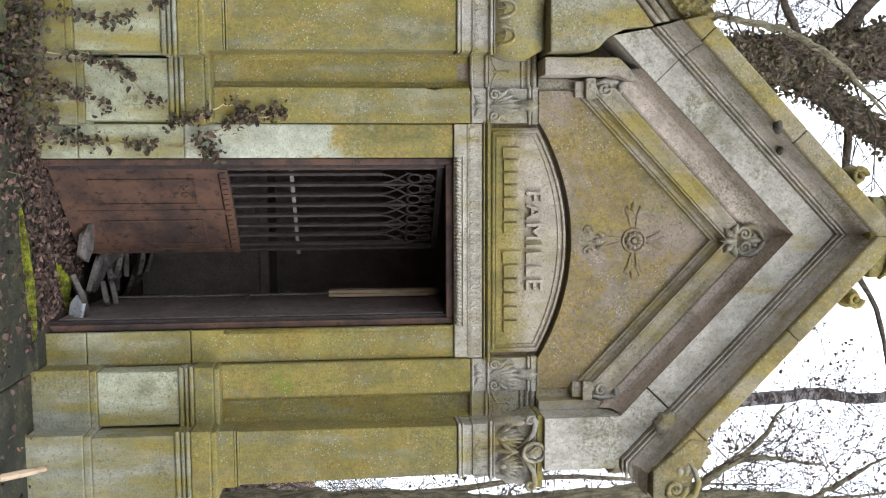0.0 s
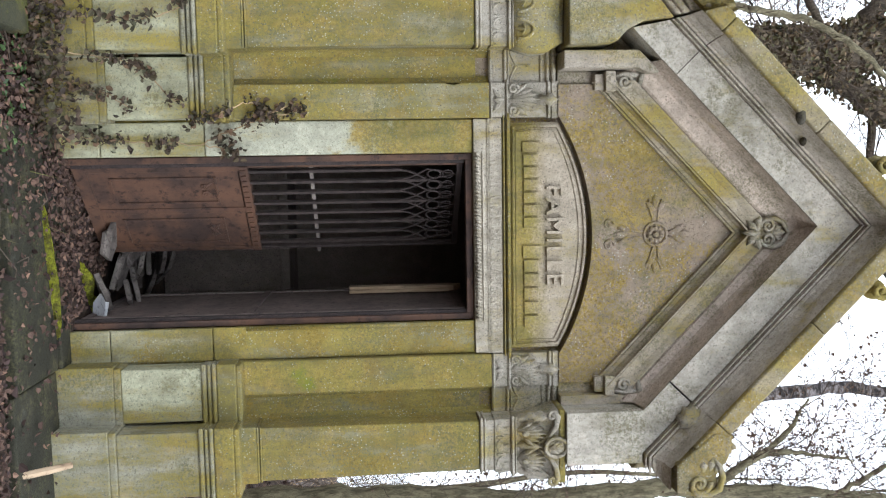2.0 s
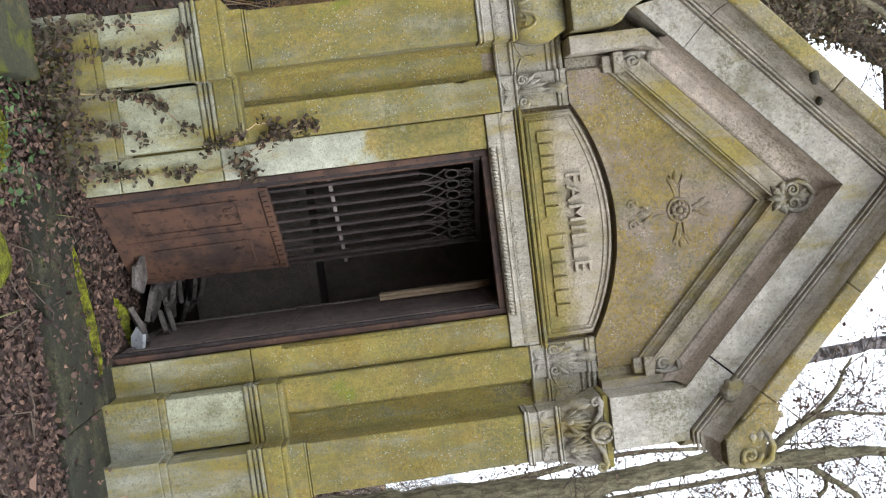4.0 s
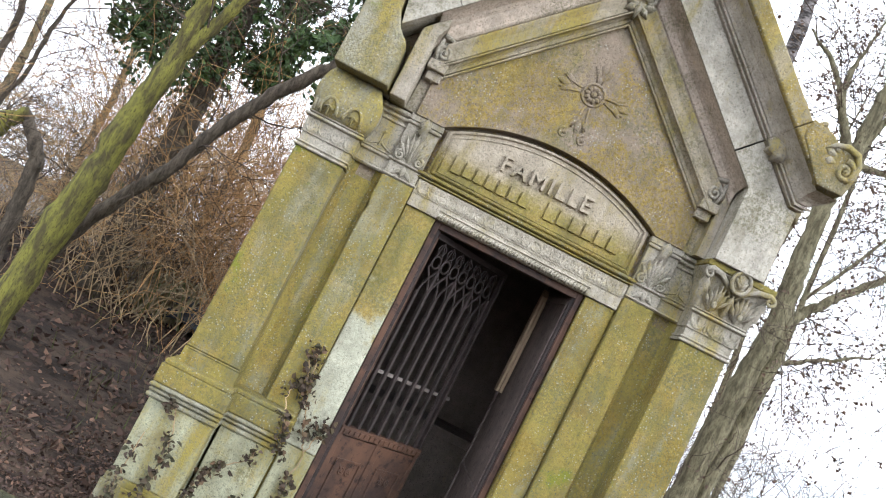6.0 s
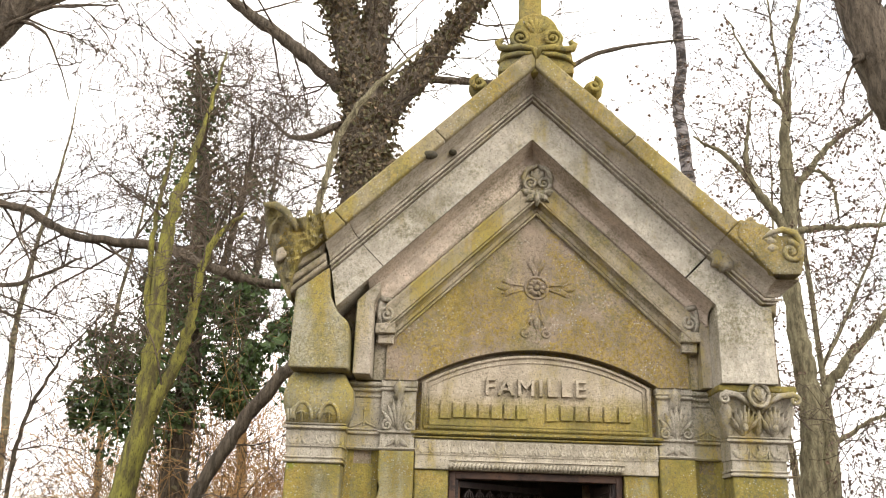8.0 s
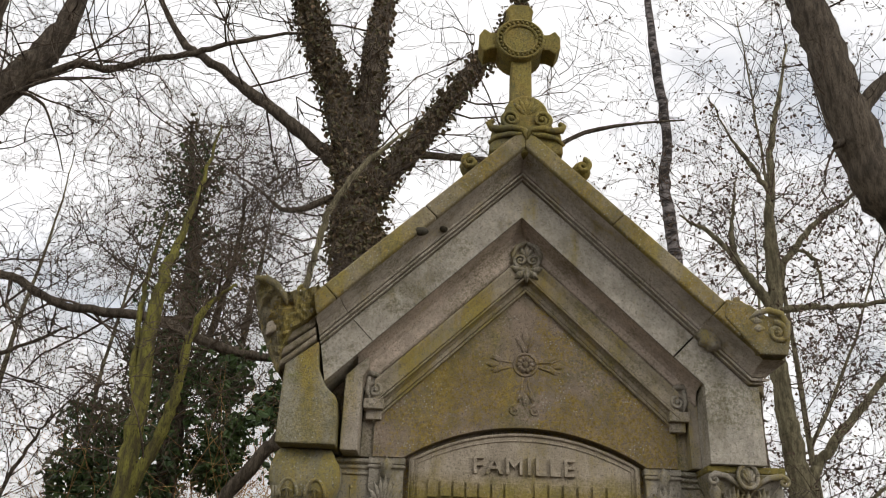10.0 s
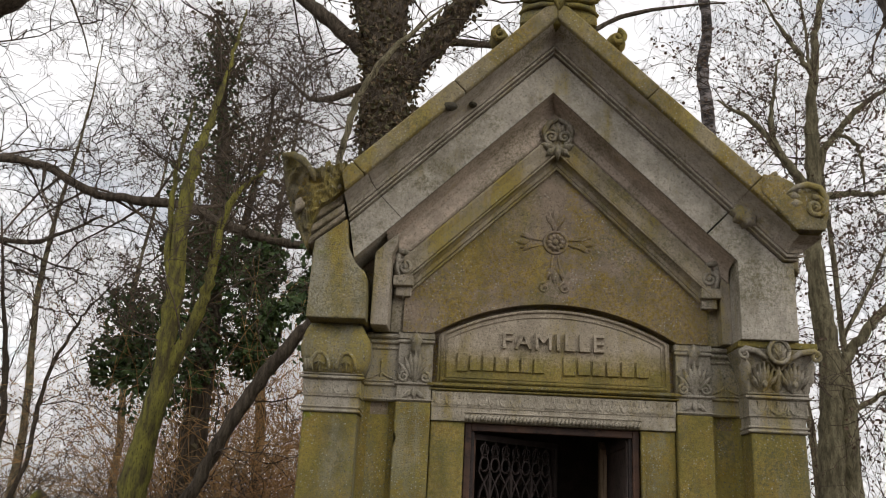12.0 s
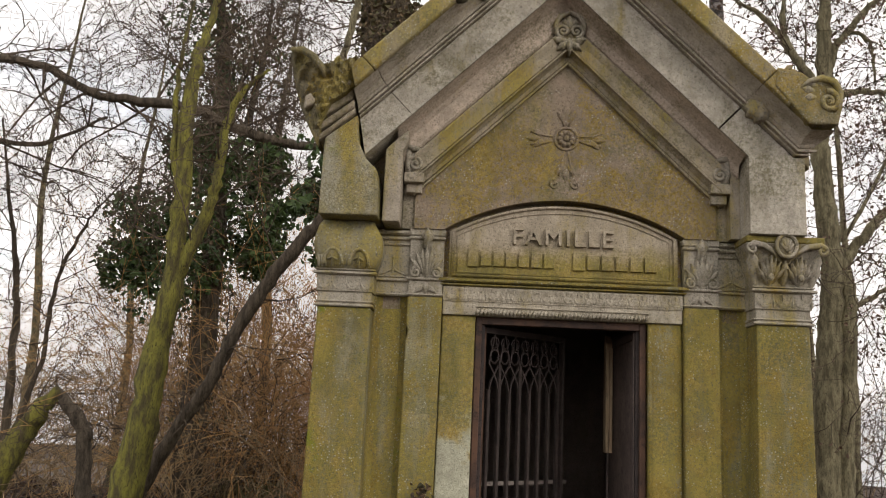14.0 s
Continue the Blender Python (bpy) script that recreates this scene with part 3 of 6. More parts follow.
            for q in (-2, -1, 0, 1, 2):
                part("shell_rib", Shape().tube([(c, -0.236, 2.462), (c + 0.036 * math.sin(q * 0.5), -0.236, 2.475 + 0.058 * math.cos(q * 0.5))], [0.005, 0.009], 5), STONE_CAP, shell, smooth=True)
            part("abacus", Shape().box(a - 0.055, b + 0.055, -0.222, 0.1, 2.512, 2.546), STONE_SHAFT, col, bevel=0.008)
        else:
            # worn away: a shapeless lump with two leaf stumps
            rings = []
            for z, e in ((2.297, 0.005), (2.33, 0.012), (2.38, 0.022), (2.43, 0.026), (2.48, 0.018), (2.52, 0.004), (2.552, -0.012)):
                ring = []
                base = [(a - e, -0.165 - e), (c - 0.07, -0.175 - e), (c, -0.168 - e), (c + 0.07, -0.178 - e), (b + e, -0.165 - e), (b + e, 0.1), (a - e, 0.1)]
                for x, y in base:
                    ring.append((x + 0.014 * noise.noise((x * 14, z * 16, 1)), y + (0.02 * noise.noise((x * 12, z * 14, 5)) if y < 0 else 0), z))
                rings.append(ring)
            part("worn_bell", Shape().loft(rings), STONE_PIER, col, "worn mossy capital with lost carving", smooth=True)
            s = Shape()
            for k in (-1, 1):
                cx = c + k * 0.068
                s.tube([(cx + 0.05 * math.cos(q), -0.196, 2.31 + 0.085 * math.sin(q)) for q in (math.pi * i / 8 for i in range(9))], 0.010, 5)
                s.tube([(cx, -0.192, 2.30), (cx, -0.205, 2.35), (cx + 0.025, -0.20, 2.335)], 0.008, 5)
                s.tube([(cx, -0.192, 2.30), (cx, -0.205, 2.35), (cx - 0.025, -0.20, 2.335)], 0.008, 5)
            for q in range(3):
                s.tube([(a + 0.008 + q * 0.018, -0.19, 2.30), (a + 0.004 + q * 0.014, -0.196, 2.36)], 0.007, 5)
            part("leaf_stump", s, STONE_PIER, col, smooth=True)


def build_lintel():
    lin = new("lintel")
    lin.parent = chapel
    s = Shape().box(-0.628, 0.628, -0.018, 0.2, 2.10, 2.252)
    part("beam", s, STONE_LINTEL, lin, bevel=0.004)
    s = Shape()
    for i in range(46):
        x = -0.44 + 0.88 * i / 45
        s.tube([(x - 0.009, -0.018, 2.106), (x, -0.034, 2.119), (x + 0.009, -0.018, 2.132)], [0.007, 0.010, 0.007], 5)
    part("rope_moulding", s, STONE_LINTEL, lin, smooth=True)
    part("scallop_band", scallops(Shape().box(-0.628, 0.628, -0.024, 0.0, 2.172, 2.248), -0.62, 0.62, -0.026, 2.172, 0.072, 22), STONE_LINTEL, lin)
    s = moulding(moulding(Shape(), -0.628, 0.628, -0.02, 2.252, 0.014, 0.02), -0.628, 0.628, -0.02, 2.268, 0.026, 0.03)
    part("ledge", s, STONE_SHAFT, lin)
    part("fillet", moulding(Shape(), -0.452, 0.452, -0.018, 2.142, 0.010, 0.010, False), STONE_LINTEL, lin)


def arc_points(half, z0, rise, n=24):
    rad = (half * half + rise * rise) / (2 * rise)
    top = math.asin(half / rad)
    return [(rad * math.sin(a), z0 + rise - rad + rad * math.cos(a)) for a in (top - 2 * top * k / n for k in range(n + 1))]


def build_panel():
    pan = new("inscription_panel")
    pan.parent = chapel
    half, z0, z1, rise = 0.605, 2.296, 2.55, 0.155
    arc = arc_points(half, z1, rise)
    part("tablet", Shape().prism([(-half, z0), (half, z0)] + arc, -0.012, 0.08), STONE_PANEL, pan)
    for inset, thick, y in ((0.006, 0.013, -0.016), (0.036, 0.006, -0.014)):
        h2 = half - inset - thick
        pts = [(-h2, z0 + inset * 0.5 + 0.012), (h2, z0 + inset * 0.5 + 0.012)] + arc_points(h2, z1 - inset * 0.6, rise - inset * 0.45)
        loop = [(x, y, z) for x, z in pts]
        part("border", Shape().tube(loop + [loop[0]], thick * 0.8, 5), STONE_PANEL, pan, smooth=True)
    # first word in raised letters; the name below it stands as plain bars
    cu = bpy.data.curves.new("word", "FONT")
    cu.body, cu.align_x, cu.size, cu.extrude, cu.bevel_depth, cu.space_character = "FAMILLE", "CENTER", 0.130, 0.015, 0.0015, 1.17
    tmp = bpy.data.objects.new("word", cu)
    me = bpy.data.meshes.new_from_object(tmp)
    me.materials.clear()
    me.materials.append(STONE_PANEL)
    me.transform(Matrix.Translation((-0.005, -0.022, 2.488)) @ pose(0, 0, 0, 90))
    ob = new("word", me)
    ob.parent = pan
    tagged(ob, "raised stone capitals reading FAMILLE")
    bpy.data.objects.remove(tmp)
    for x0, x1 in ((-0.51, -0.04), (0.045, 0.50)):
        n = 7 if x0 < -0.2 else 6
        for i in range(n):
            w = (x1 - x0) / n
            lo, hi = (2.365, 2.445) if i else (2.359, 2.457)
            part("name_bar", Shape().box(x0 + w * i + 0.006, x0 + w * (i + 1) - 0.006, -0.027, -0.008, lo, hi), STONE_PANEL, pan, bevel=0.003)


def rake_z(apex, slope, x):
    return apex - slope * abs(x)


GABLE_X = -0.04  # the big gable has slid a little aside


def rake(s, prof, xa, xb, apex, slope, cut_a=0.0, cut_b=0.0, shift=0.0):
    """Sweeps a profile of (rise, y) along one side of the gable from xa to xb; a cut leans the end square to the slope."""
    rings = []
    for x, k in ((xa, cut_a), (xb, cut_b)):
        rings.append([(x + k * o + shift, y, rake_z(apex, slope, x + k * o) + o) for o, y in prof])
    return s.loft(rings if xb > xa else rings[::-1])


def build_gable():
    # tympanum over the arch
    arc = arc_points(0.632, 2.552, 0.178)
    left = [(-0.80, 2.548), (-0.632, 2.548)] + arc[::-1][:13] + [(0, 3.53), (-0.80, 2.80)]
    right = [(0.632, 2.548), (0.80, 2.548), (0.80, 2.80), (0, 3.53)] + arc[::-1][12:]
    part("tympanum", Shape().prism(left, -0.05, 0.04), STONE_TYMP, chapel, bevel=0.004)
    part("tympanum", Shape().prism(right, -0.05, 0.04), STONE_TYMP, chapel, bevel=0.004)
    # worn cross with a rosette in low relief
    rel = new("relief_cross")
    rel.parent = chapel
    tagged(rel, "worn low-relief flowered cross")
    zr = 3.075
    for k in range(10):
        a = 2 * math.pi * k / 10
        part("petal", Shape().leaf((0.012 * math.cos(a), zr + 0.012 * math.sin(a)), (0.052 * math.cos(a), zr + 0.052 * math.sin(a)), 0.030, -0.054, 0.022), STONE_TYMP, rel, smooth=True)
    part("boss", Shape().ball((0, -0.064, zr), 0.017, 0.014, 0.017), STONE_TYMP, rel, smooth=True)
    part("ring", Shape().tube([(0.062 * math.cos(2 * math.pi * k / 20), -0.051, zr + 0.062 * math.sin(2 * math.pi * k / 20)) for k in range(21)], 0.008, 6), STONE_TYMP, rel, smooth=True)
    for a in (0, 90, 180, 270):
        d = Vector((math.cos(radians(a)), math.sin(radians(a))))
        q = Vector((-d.y, d.x))
        L = 0.19 if a in (0, 180) else (0.21 if a == 270 else 0.17)
        for k in (-1, 1):
            p0, p1 = d * 0.07 + q * k * 0.012, d * L + q * k * 0.036
            part("arm_stem", Shape().tube([(p0.x, -0.05, zr + p0.y), ((p0.x + p1.x) / 2, -0.052, zr + (p0.y + p1.y) / 2 - 0.006), (p1.x, -0.05, zr + p1.y)], 0.007, 5), STONE_TYMP, rel, smooth=True)
            e0, e1 = d * (L - 0.08), d * (L - 0.005) + q * k * 0.055
            part("arm_leaf", Shape().leaf((e0.x, zr + e0.y), (e1.x, zr + e1.y), 0.036, -0.05, 0.014), STONE_TYMP, rel, smooth=True)
        e0, e1 = d * (L - 0.07), d * (L + 0.035)
        part("arm_leaf", Shape().leaf((e0.x, zr + e0.y), (e1.x, zr + e1.y), 0.040, -0.05, 0.015), STONE_TYMP, rel, smooth=True)
    for x in (-0.055, 0.055):
        part("foot_scroll", Shape().volute(x, 2.82, -0.05, 0.032, 1.2, 1, 0.008), STONE_TYMP, rel, smooth=True)
    # inner raking mouldings, ending in scrolls
    inner = [(0.0, -0.03), (0.0, -0.072), (0.014, -0.076), (0.016, -0.046), (0.021, -0.046), (0.023, -0.068), (0.050, -0.070), (0.068, -0.092), (0.070, -0.122), (0.082, -0.124), (0.084, -0.062), (0.091, -0.062), (0.093, -0.108), (0.16, -0.112), (0.20, -0.126), (0.216, -0.126), (0.218, -0.07), (0.225, -0.07), (0.232, -0.03)]
    for sg in (-1, 1):
        rk = Shape()
        rake(rk, inner, 0.0, sg * 0.81, 3.497, 0.955)
        part("inner_raking_moulding", rk, STONE_BAND, chapel, bevel=0.003)
        s = Shape()
        s.box(*sorted((sg * 0.765, sg * 0.848)), -0.085, 0.0, 2.735, 2.785)
        s.box(*sorted((sg * 0.755, sg * 0.862)), -0.118, 0.0, 2.785, 2.838)
        part("scroll_foot", s, STONE_MOULD, chapel, bevel=0.005)
        s = Shape()
        s.volute(sg * 0.805, 2.885, -0.112, 0.042, 1.6, sg, 0.012, 0 if sg > 0 else 180)
        s.tube([(sg * 0.76, -0.11, 2.955), (sg * 0.80, -0.118, 2.966), (sg * 0.842, -0.118, 2.972)], [0.006, 0.014, 0.018], 6)
        s.tube([(sg * 0.842, -0.112, 2.972), (sg * 0.846, -0.112, 2.885), (sg * 0.835, -0.108, 2.838)], [0.014, 0.012, 0.01], 6)
        s.leaf((sg * 0.845, 2.84), (sg * 0.84, 2.96), 0.04, -0.10, 0.02, 0.01, 3)
        s.box(*sorted((sg * 0.79, sg * 0.845)), -0.105, 0.0, 2.838, 2.95)
        part("scroll", s, STONE_CAP, chapel, smooth=True)
        if sg > 0:
            part("quoin", Shape().box(0.80, 0.93, -0.02, 0.1, 2.548, 3.02), STONE_MOULD, chapel, bevel=0.004)
        else:
            part("quoin", Shape().prism([(-0.958, 2.548), (-0.868, 2.548), (-0.868, 2.93), (-0.842, 2.985), (-0.842, 3.045), (-0.90, 2.995), (-0.958, 2.935)], -0.20, 0.1), STONE_MOULD, chapel, bevel=0.006)
            part("quoin", Shape().box(-0.866, -0.80, -0.03, 0.1, 2.548, 3.02), STONE_MOULD, chapel, bevel=0.004)
        # hollow between the inner mouldings and the big gable stones
        rings = []
        for x in (0.0, sg * 0.45, sg * 0.90):
            za, zb = 3.727 - 0.955 * abs(x), 3.872 - 0.97 * abs(x) - (0.0388 * sg * abs(x) / 0.9)
            d = zb - za
            sh = GABLE_X * (1 - abs(x) / 0.9)
            rings.append([(x, 0.02, za), (x, -0.10, za), (x + 0.1 * sh, -0.112, za + 0.10 * d), (x + 0.3 * sh, -0.116, za + 0.35 * d), (x + 0.5 * sh, -0.124, za + 0.6 * d), (x + 0.7 * sh, -0.150, za + 0.8 * d), (x + 0.9 * sh, -0.20, za + 0.94 * d), (x + sh, -0.243, zb), (x + sh, 0.02, zb)])
        part("gable_hollow", Shape().loft(rings if sg > 0 else rings[::-1]), STONE_HOLLOW, chapel, smooth=False)
    # palmette at the head of the inner mouldings
    pal = new("palmette")
    pal.parent = chapel
    for k in (-1, 1):
        part("volute", Shape().volute(k * 0.036, 3.665, -0.128, 0.040, 1.6, k, 0.012, 270), STONE_CAP, pal, smooth=True)
        part("outer_leaf", Shape().tube([(k * 0.075, -0.125, 3.655), (k * 0.078, -0.13, 3.70), (k * 0.055, -0.135, 3.745), (0, -0.135, 3.772)], [0.010, 0.015, 0.015, 0.010], 7), STONE_CAP, pal, smooth=True)
        for p, q, w in (((0, 3.605), (k * 0.10, 3.622), 0.040), ((0, 3.615), (k * 0.066, 3.555), 0.036), ((0, 3.675), (k * 0.038, 3.75), 0.036)):
            part("leaf", Shape().leaf(p, q, w, -0.122, 0.026, 0.0, 2), STONE_CAP, pal, smooth=True)
    for p, q, w in (((0, 3.665), (0, 3.765), 0.045), ((0, 3.63), (0, 3.535), 0.036)):
        part("leaf", Shape().leaf(p, q, w, -0.126, 0.03), STONE_CAP, pal, smooth=True)
    # big raking gable stones: flat fascia, mouldings, hollow, coping
    fascia = [(0.0, 0.0), (0.0, -0.25), (0.225, -0.25), (0.225, 0.0)]
    crown = [(0.225, 0.0), (0.225, -0.215), (0.231, -0.215), (0.232, -0.272), (0.240, -0.275), (0.242, -0.250), (0.247, -0.250), (0.249, -0.292), (0.262, -0.296), (0.267, -0.288), (0.269, -0.255), (0.274, -0.255), (0.277, -0.284), (0.295, -0.294), (0.322, -0.325), (0.340, -0.385), (0.346, -0.415), (0.346, 0.0)]
    coping = [(0.347, 0.0), (0.347, -0.425), (0.355, -0.44), (0.475, -0.44), (0.488, -0.425), (0.488, 0.0)]
    A, S = 3.876, 0.97
    for sg, stops in ((1, ((0.0, 0.800, 0.0, 0.5), (0.8015, 1.24, 0.5, 0.0))), (-1, ((0.0, -0.785, 0.0, -0.5), (-0.788, -1.02, -0.5, -0.16)))):
        for xa, xb, ca, cb in stops:
            gs = new("gable_stone")
            gs.parent = chapel
            if xb > 1:
                pier = Shape().prism([(0.912, 2.548), (1.195, 2.548), (1.195, 2.952), (1.141, 2.952), (0.8785, 3.209), (0.766, 3.093), (0.912, 2.953)], -0.25, 0.1)
                part("pier", pier, STONE_FASCIA, gs, bevel=0.004)
            else:
                part("fascia", rake(Shape(), fascia, xa, xb, A, S, ca, cb, GABLE_X), STONE_FASCIA, gs)
            if xb > 1:
                # the mouldings turn level over the pier and stop with it
                rings = [[(xa + ca * o + GABLE_X, y, rake_z(A, S, xa + ca * o) + o) for o, y in crown]]
                level = [(o, y, 2.955 + (o - 0.225) * 0.78) for o, y in crown]
                rings.append([((A + o - z) / S + GABLE_X, y, z) for o, y, z in level])
                rings.append([(min(1.195 + max(0.0, -y - 0.25), 1.285), y, z) for o, y, z in level])
                part("crown_moulding", Shape().loft(rings), STONE_CROWN, gs)
                part("acanthus_leaf", Shape().leaf((0.905, 3.245), (1.0, 3.13), 0.10, -0.30, 0.035, 0.0, 3), STONE_CAP, gs, smooth=True)
            else:
                part("crown_moulding", rake(Shape(), crown, xa, xb, A, S, ca, cb, GABLE_X), STONE_CROWN, gs)
        for xa, xb, ca, cb in ((0.0, sg * 0.30, 0.0, sg * 0.5), (sg * 0.302, sg * 0.80, sg * 0.5, sg * 0.5), (sg * 0.802, sg * (1.10 if sg > 0 else 1.0), sg * 0.5, 0.0 if sg > 0 else -0.2)):
            part("coping", rake(Shape(), coping, xa, xb, A, S, ca, cb, GABLE_X), STONE_TOP, chapel, bevel=0.008)
    # worn chips: uncarved, dark balls whose colour paints the shade of a hollow
    for x, o, r in ((-0.44, 0.305, 0.026), (-0.56, 0.352, 0.045)):
        z = rake_z(A, S, x) + o
        dark_lump = Shape().ball((x + GABLE_X, -0.31 if o < 0.33 else -0.42, z), r, 0.028, r * 0.55, 9, 6)
        part("chip", dark_lump, STONE_CHIP_SHADE, chapel, "dark lump painted as a shaded worn hollow in the coping edge", smooth=True)
    # upright pier under the sound end
    part("gable_pier_face", Shape().prism([(0.86, 2.548), (0.91, 2.548), (0.91, 2.95), (0.86, 3.0)], -0.10, 0.1), STONE_MOULD, chapel)
    acr = new("acroterion")
    acr.parent = chapel
    part("block", Shape().prism([(0.985, 3.262), (1.146, 3.067), (1.29, 3.067), (1.312, 3.16), (1.302, 3.285), (1.20, 3.275), (1.12, 3.335), (1.0, 3.36)], -0.448, 0.25), STONE_TOP, acr, bevel=0.010)
    s = Shape().volute(1.245, 3.185, -0.448, 0.056, 1.6, -1, 0.017, 100)
    s.tube([(1.10, -0.44, 3.245), (1.15, -0.455, 3.285), (1.21, -0.46, 3.30), (1.27, -0.458, 3.285), (1.30, -0.45, 3.235), (1.295, -0.45, 3.18), (1.265, -0.45, 3.135)], [0.006, 0.014, 0.018, 0.019, 0.017, 0.016, 0.012], 7)
    part("carved_scroll", s, STONE_CAP, acr, smooth=True)
    for p, q in (((1.20, 3.235), (1.10, 3.255)), ((1.205, 3.205), (1.115, 3.205)), ((1.205, 3.255), (1.14, 3.29))):
        part("carved_leaf", Shape().leaf(p, q, 0.045, -0.44, 0.026, 0.0, 2), STONE_CAP, acr, smooth=True)
    part("curl", Shape().volute(1.085, 3.35, -0.40, 0.032, 1.3, 1, 0.014).ball((1.085, -0.36, 3.35), 0.034, 0.05, 0.034), STONE_TOP, acr, smooth=True)


def build_broken_end():
    """The far corner of the gable, cracked off, leaning outwards and overgrown."""
    br = new("broken_kneeler")
    br.parent = chapel
    tagged(br, "cracked mossy gable corner leaning outwards")
    s = Shape().prism([(-1.275, 2.556), (-0.972, 2.556), (-0.978, 2.70), (-0.99, 2.80), (-1.045, 2.85), (-1.09, 2.94), (-1.10, 3.02), (-1.105, 3.09), (-1.27, 2.96)], -0.285, 0.1)
    part("pier", s, STONE_PIER, br, bevel=0.01)
    s = Shape()
    for o0, o1, y in ((0.165, 0.195, -0.30), (0.195, 0.235, -0.32), (0.24, 0.30, -0.335), (0.30, 0.37, -0.39)):
        ring = []
        for x in (-1.30 - (o0 - 0.165) * 0.5, -1.118 - (o0 - 0.16) * 0.12):
            zb = 3.985 - 0.97 * abs(x) if x > -1.28 else 3.985 - 0.97 * 1.28
            ring.append([(x, 0.1, zb + o0 + 0.03), (x, y, zb + o0 + 0.03), (x, y - 0.004, zb + o1 + 0.03), (x, 0.1, zb + o1 + 0.03)])
        s.loft(ring)
    part("cracked_moulding", s, STONE_MOULD, br, bevel=0.012)
    # weathered acroterion: an eroded lump with a dipped top and a horn outwards
    def along(ctrl, u):
        k = min(int(u * (len(ctrl) - 1)), len(ctrl) - 2)
        w = u * (len(ctrl) - 1) - k
        return ctrl[k][0] * (1 - w) + ctrl[k + 1][0] * w, ctrl[k][1] * (1 - w) + ctrl[k + 1][1] * w
    low = [(-1.305, 2.915), (-1.275, 3.04), (-1.235, 3.12), (-1.17, 3.165), (-1.105, 3.235)]
    high = [(-1.452, 3.372), (-1.375, 3.362), (-1.27, 3.285), (-1.19, 3.292), (-1.108, 3.345)]
    nu, nv = 30, 22
    s = Shape()
    grid = []
    for a in range(nv + 1):
        v = a / nv
        for b in range(nu + 1):
            u = b / nu
            (lx, lz), (hx, hz) = along(low, u), along(high, u)
            x = lx + (hx - lx) * v - 0.03 * math.sin(math.pi * v) * (1 - u)
            z = lz + (hz - lz) * v
            fold = abs(noise.noise((x * 13, z * 11, 3.0)))
            y = -0.35 - 0.085 * v - 0.03 * math.sin(math.pi * u) + 0.055 * (0.45 - fold) * -1 + 0.018 * noise.noise((x * 42, z * 42, 8)) + 0.05 * (1 - u) ** 3
            grid.append((x, y, z + 0.010 * noise.noise((x * 30, z * 30, 5)) * (a == nv)))
    n = len(grid)
    vs = grid + [(x * 0.985 - 0.018, 0.2, z) for x, y, z in grid]
    w = nu + 1
    fs = [(a * w + b, a * w + b + 1, (a + 1) * w + b + 1, (a + 1) * w + b) for a in range(nv) for b in range(nu)]
    rim = list(range(w)) + [a * w + nu for a in range(1, nv + 1)] + [nv * w + b for b in range(nu - 1, -1, -1)] + [a * w for a in range(nv - 1, 0, -1)]
    fs += [(rim[k], n + rim[k], n + rim[(k + 1) % len(rim)], rim[(k + 1) % len(rim)]) for k in range(len(rim))]
    part("worn_acroterion", s.add(vs, fs), STONE_ERODED, br, "worn mossy corner ornament")
    s = Shape()
    s.tube([(-1.445, -0.43, 3.372), (-1.38, -0.47, 3.355), (-1.32, -0.485, 3.315), (-1.275, -0.475, 3.262), (-1.262, -0.46, 3.22)], [0.012, 0.020, 0.021, 0.017, 0.008], 7)
    part("carved_remnant", s, STONE_ERODED, br, smooth=True)
    part("carved_remnant", Shape().volute(-1.195, 3.315, -0.42, 0.028, 1.2, 1, 0.012), STONE_ERODED, br, smooth=True)


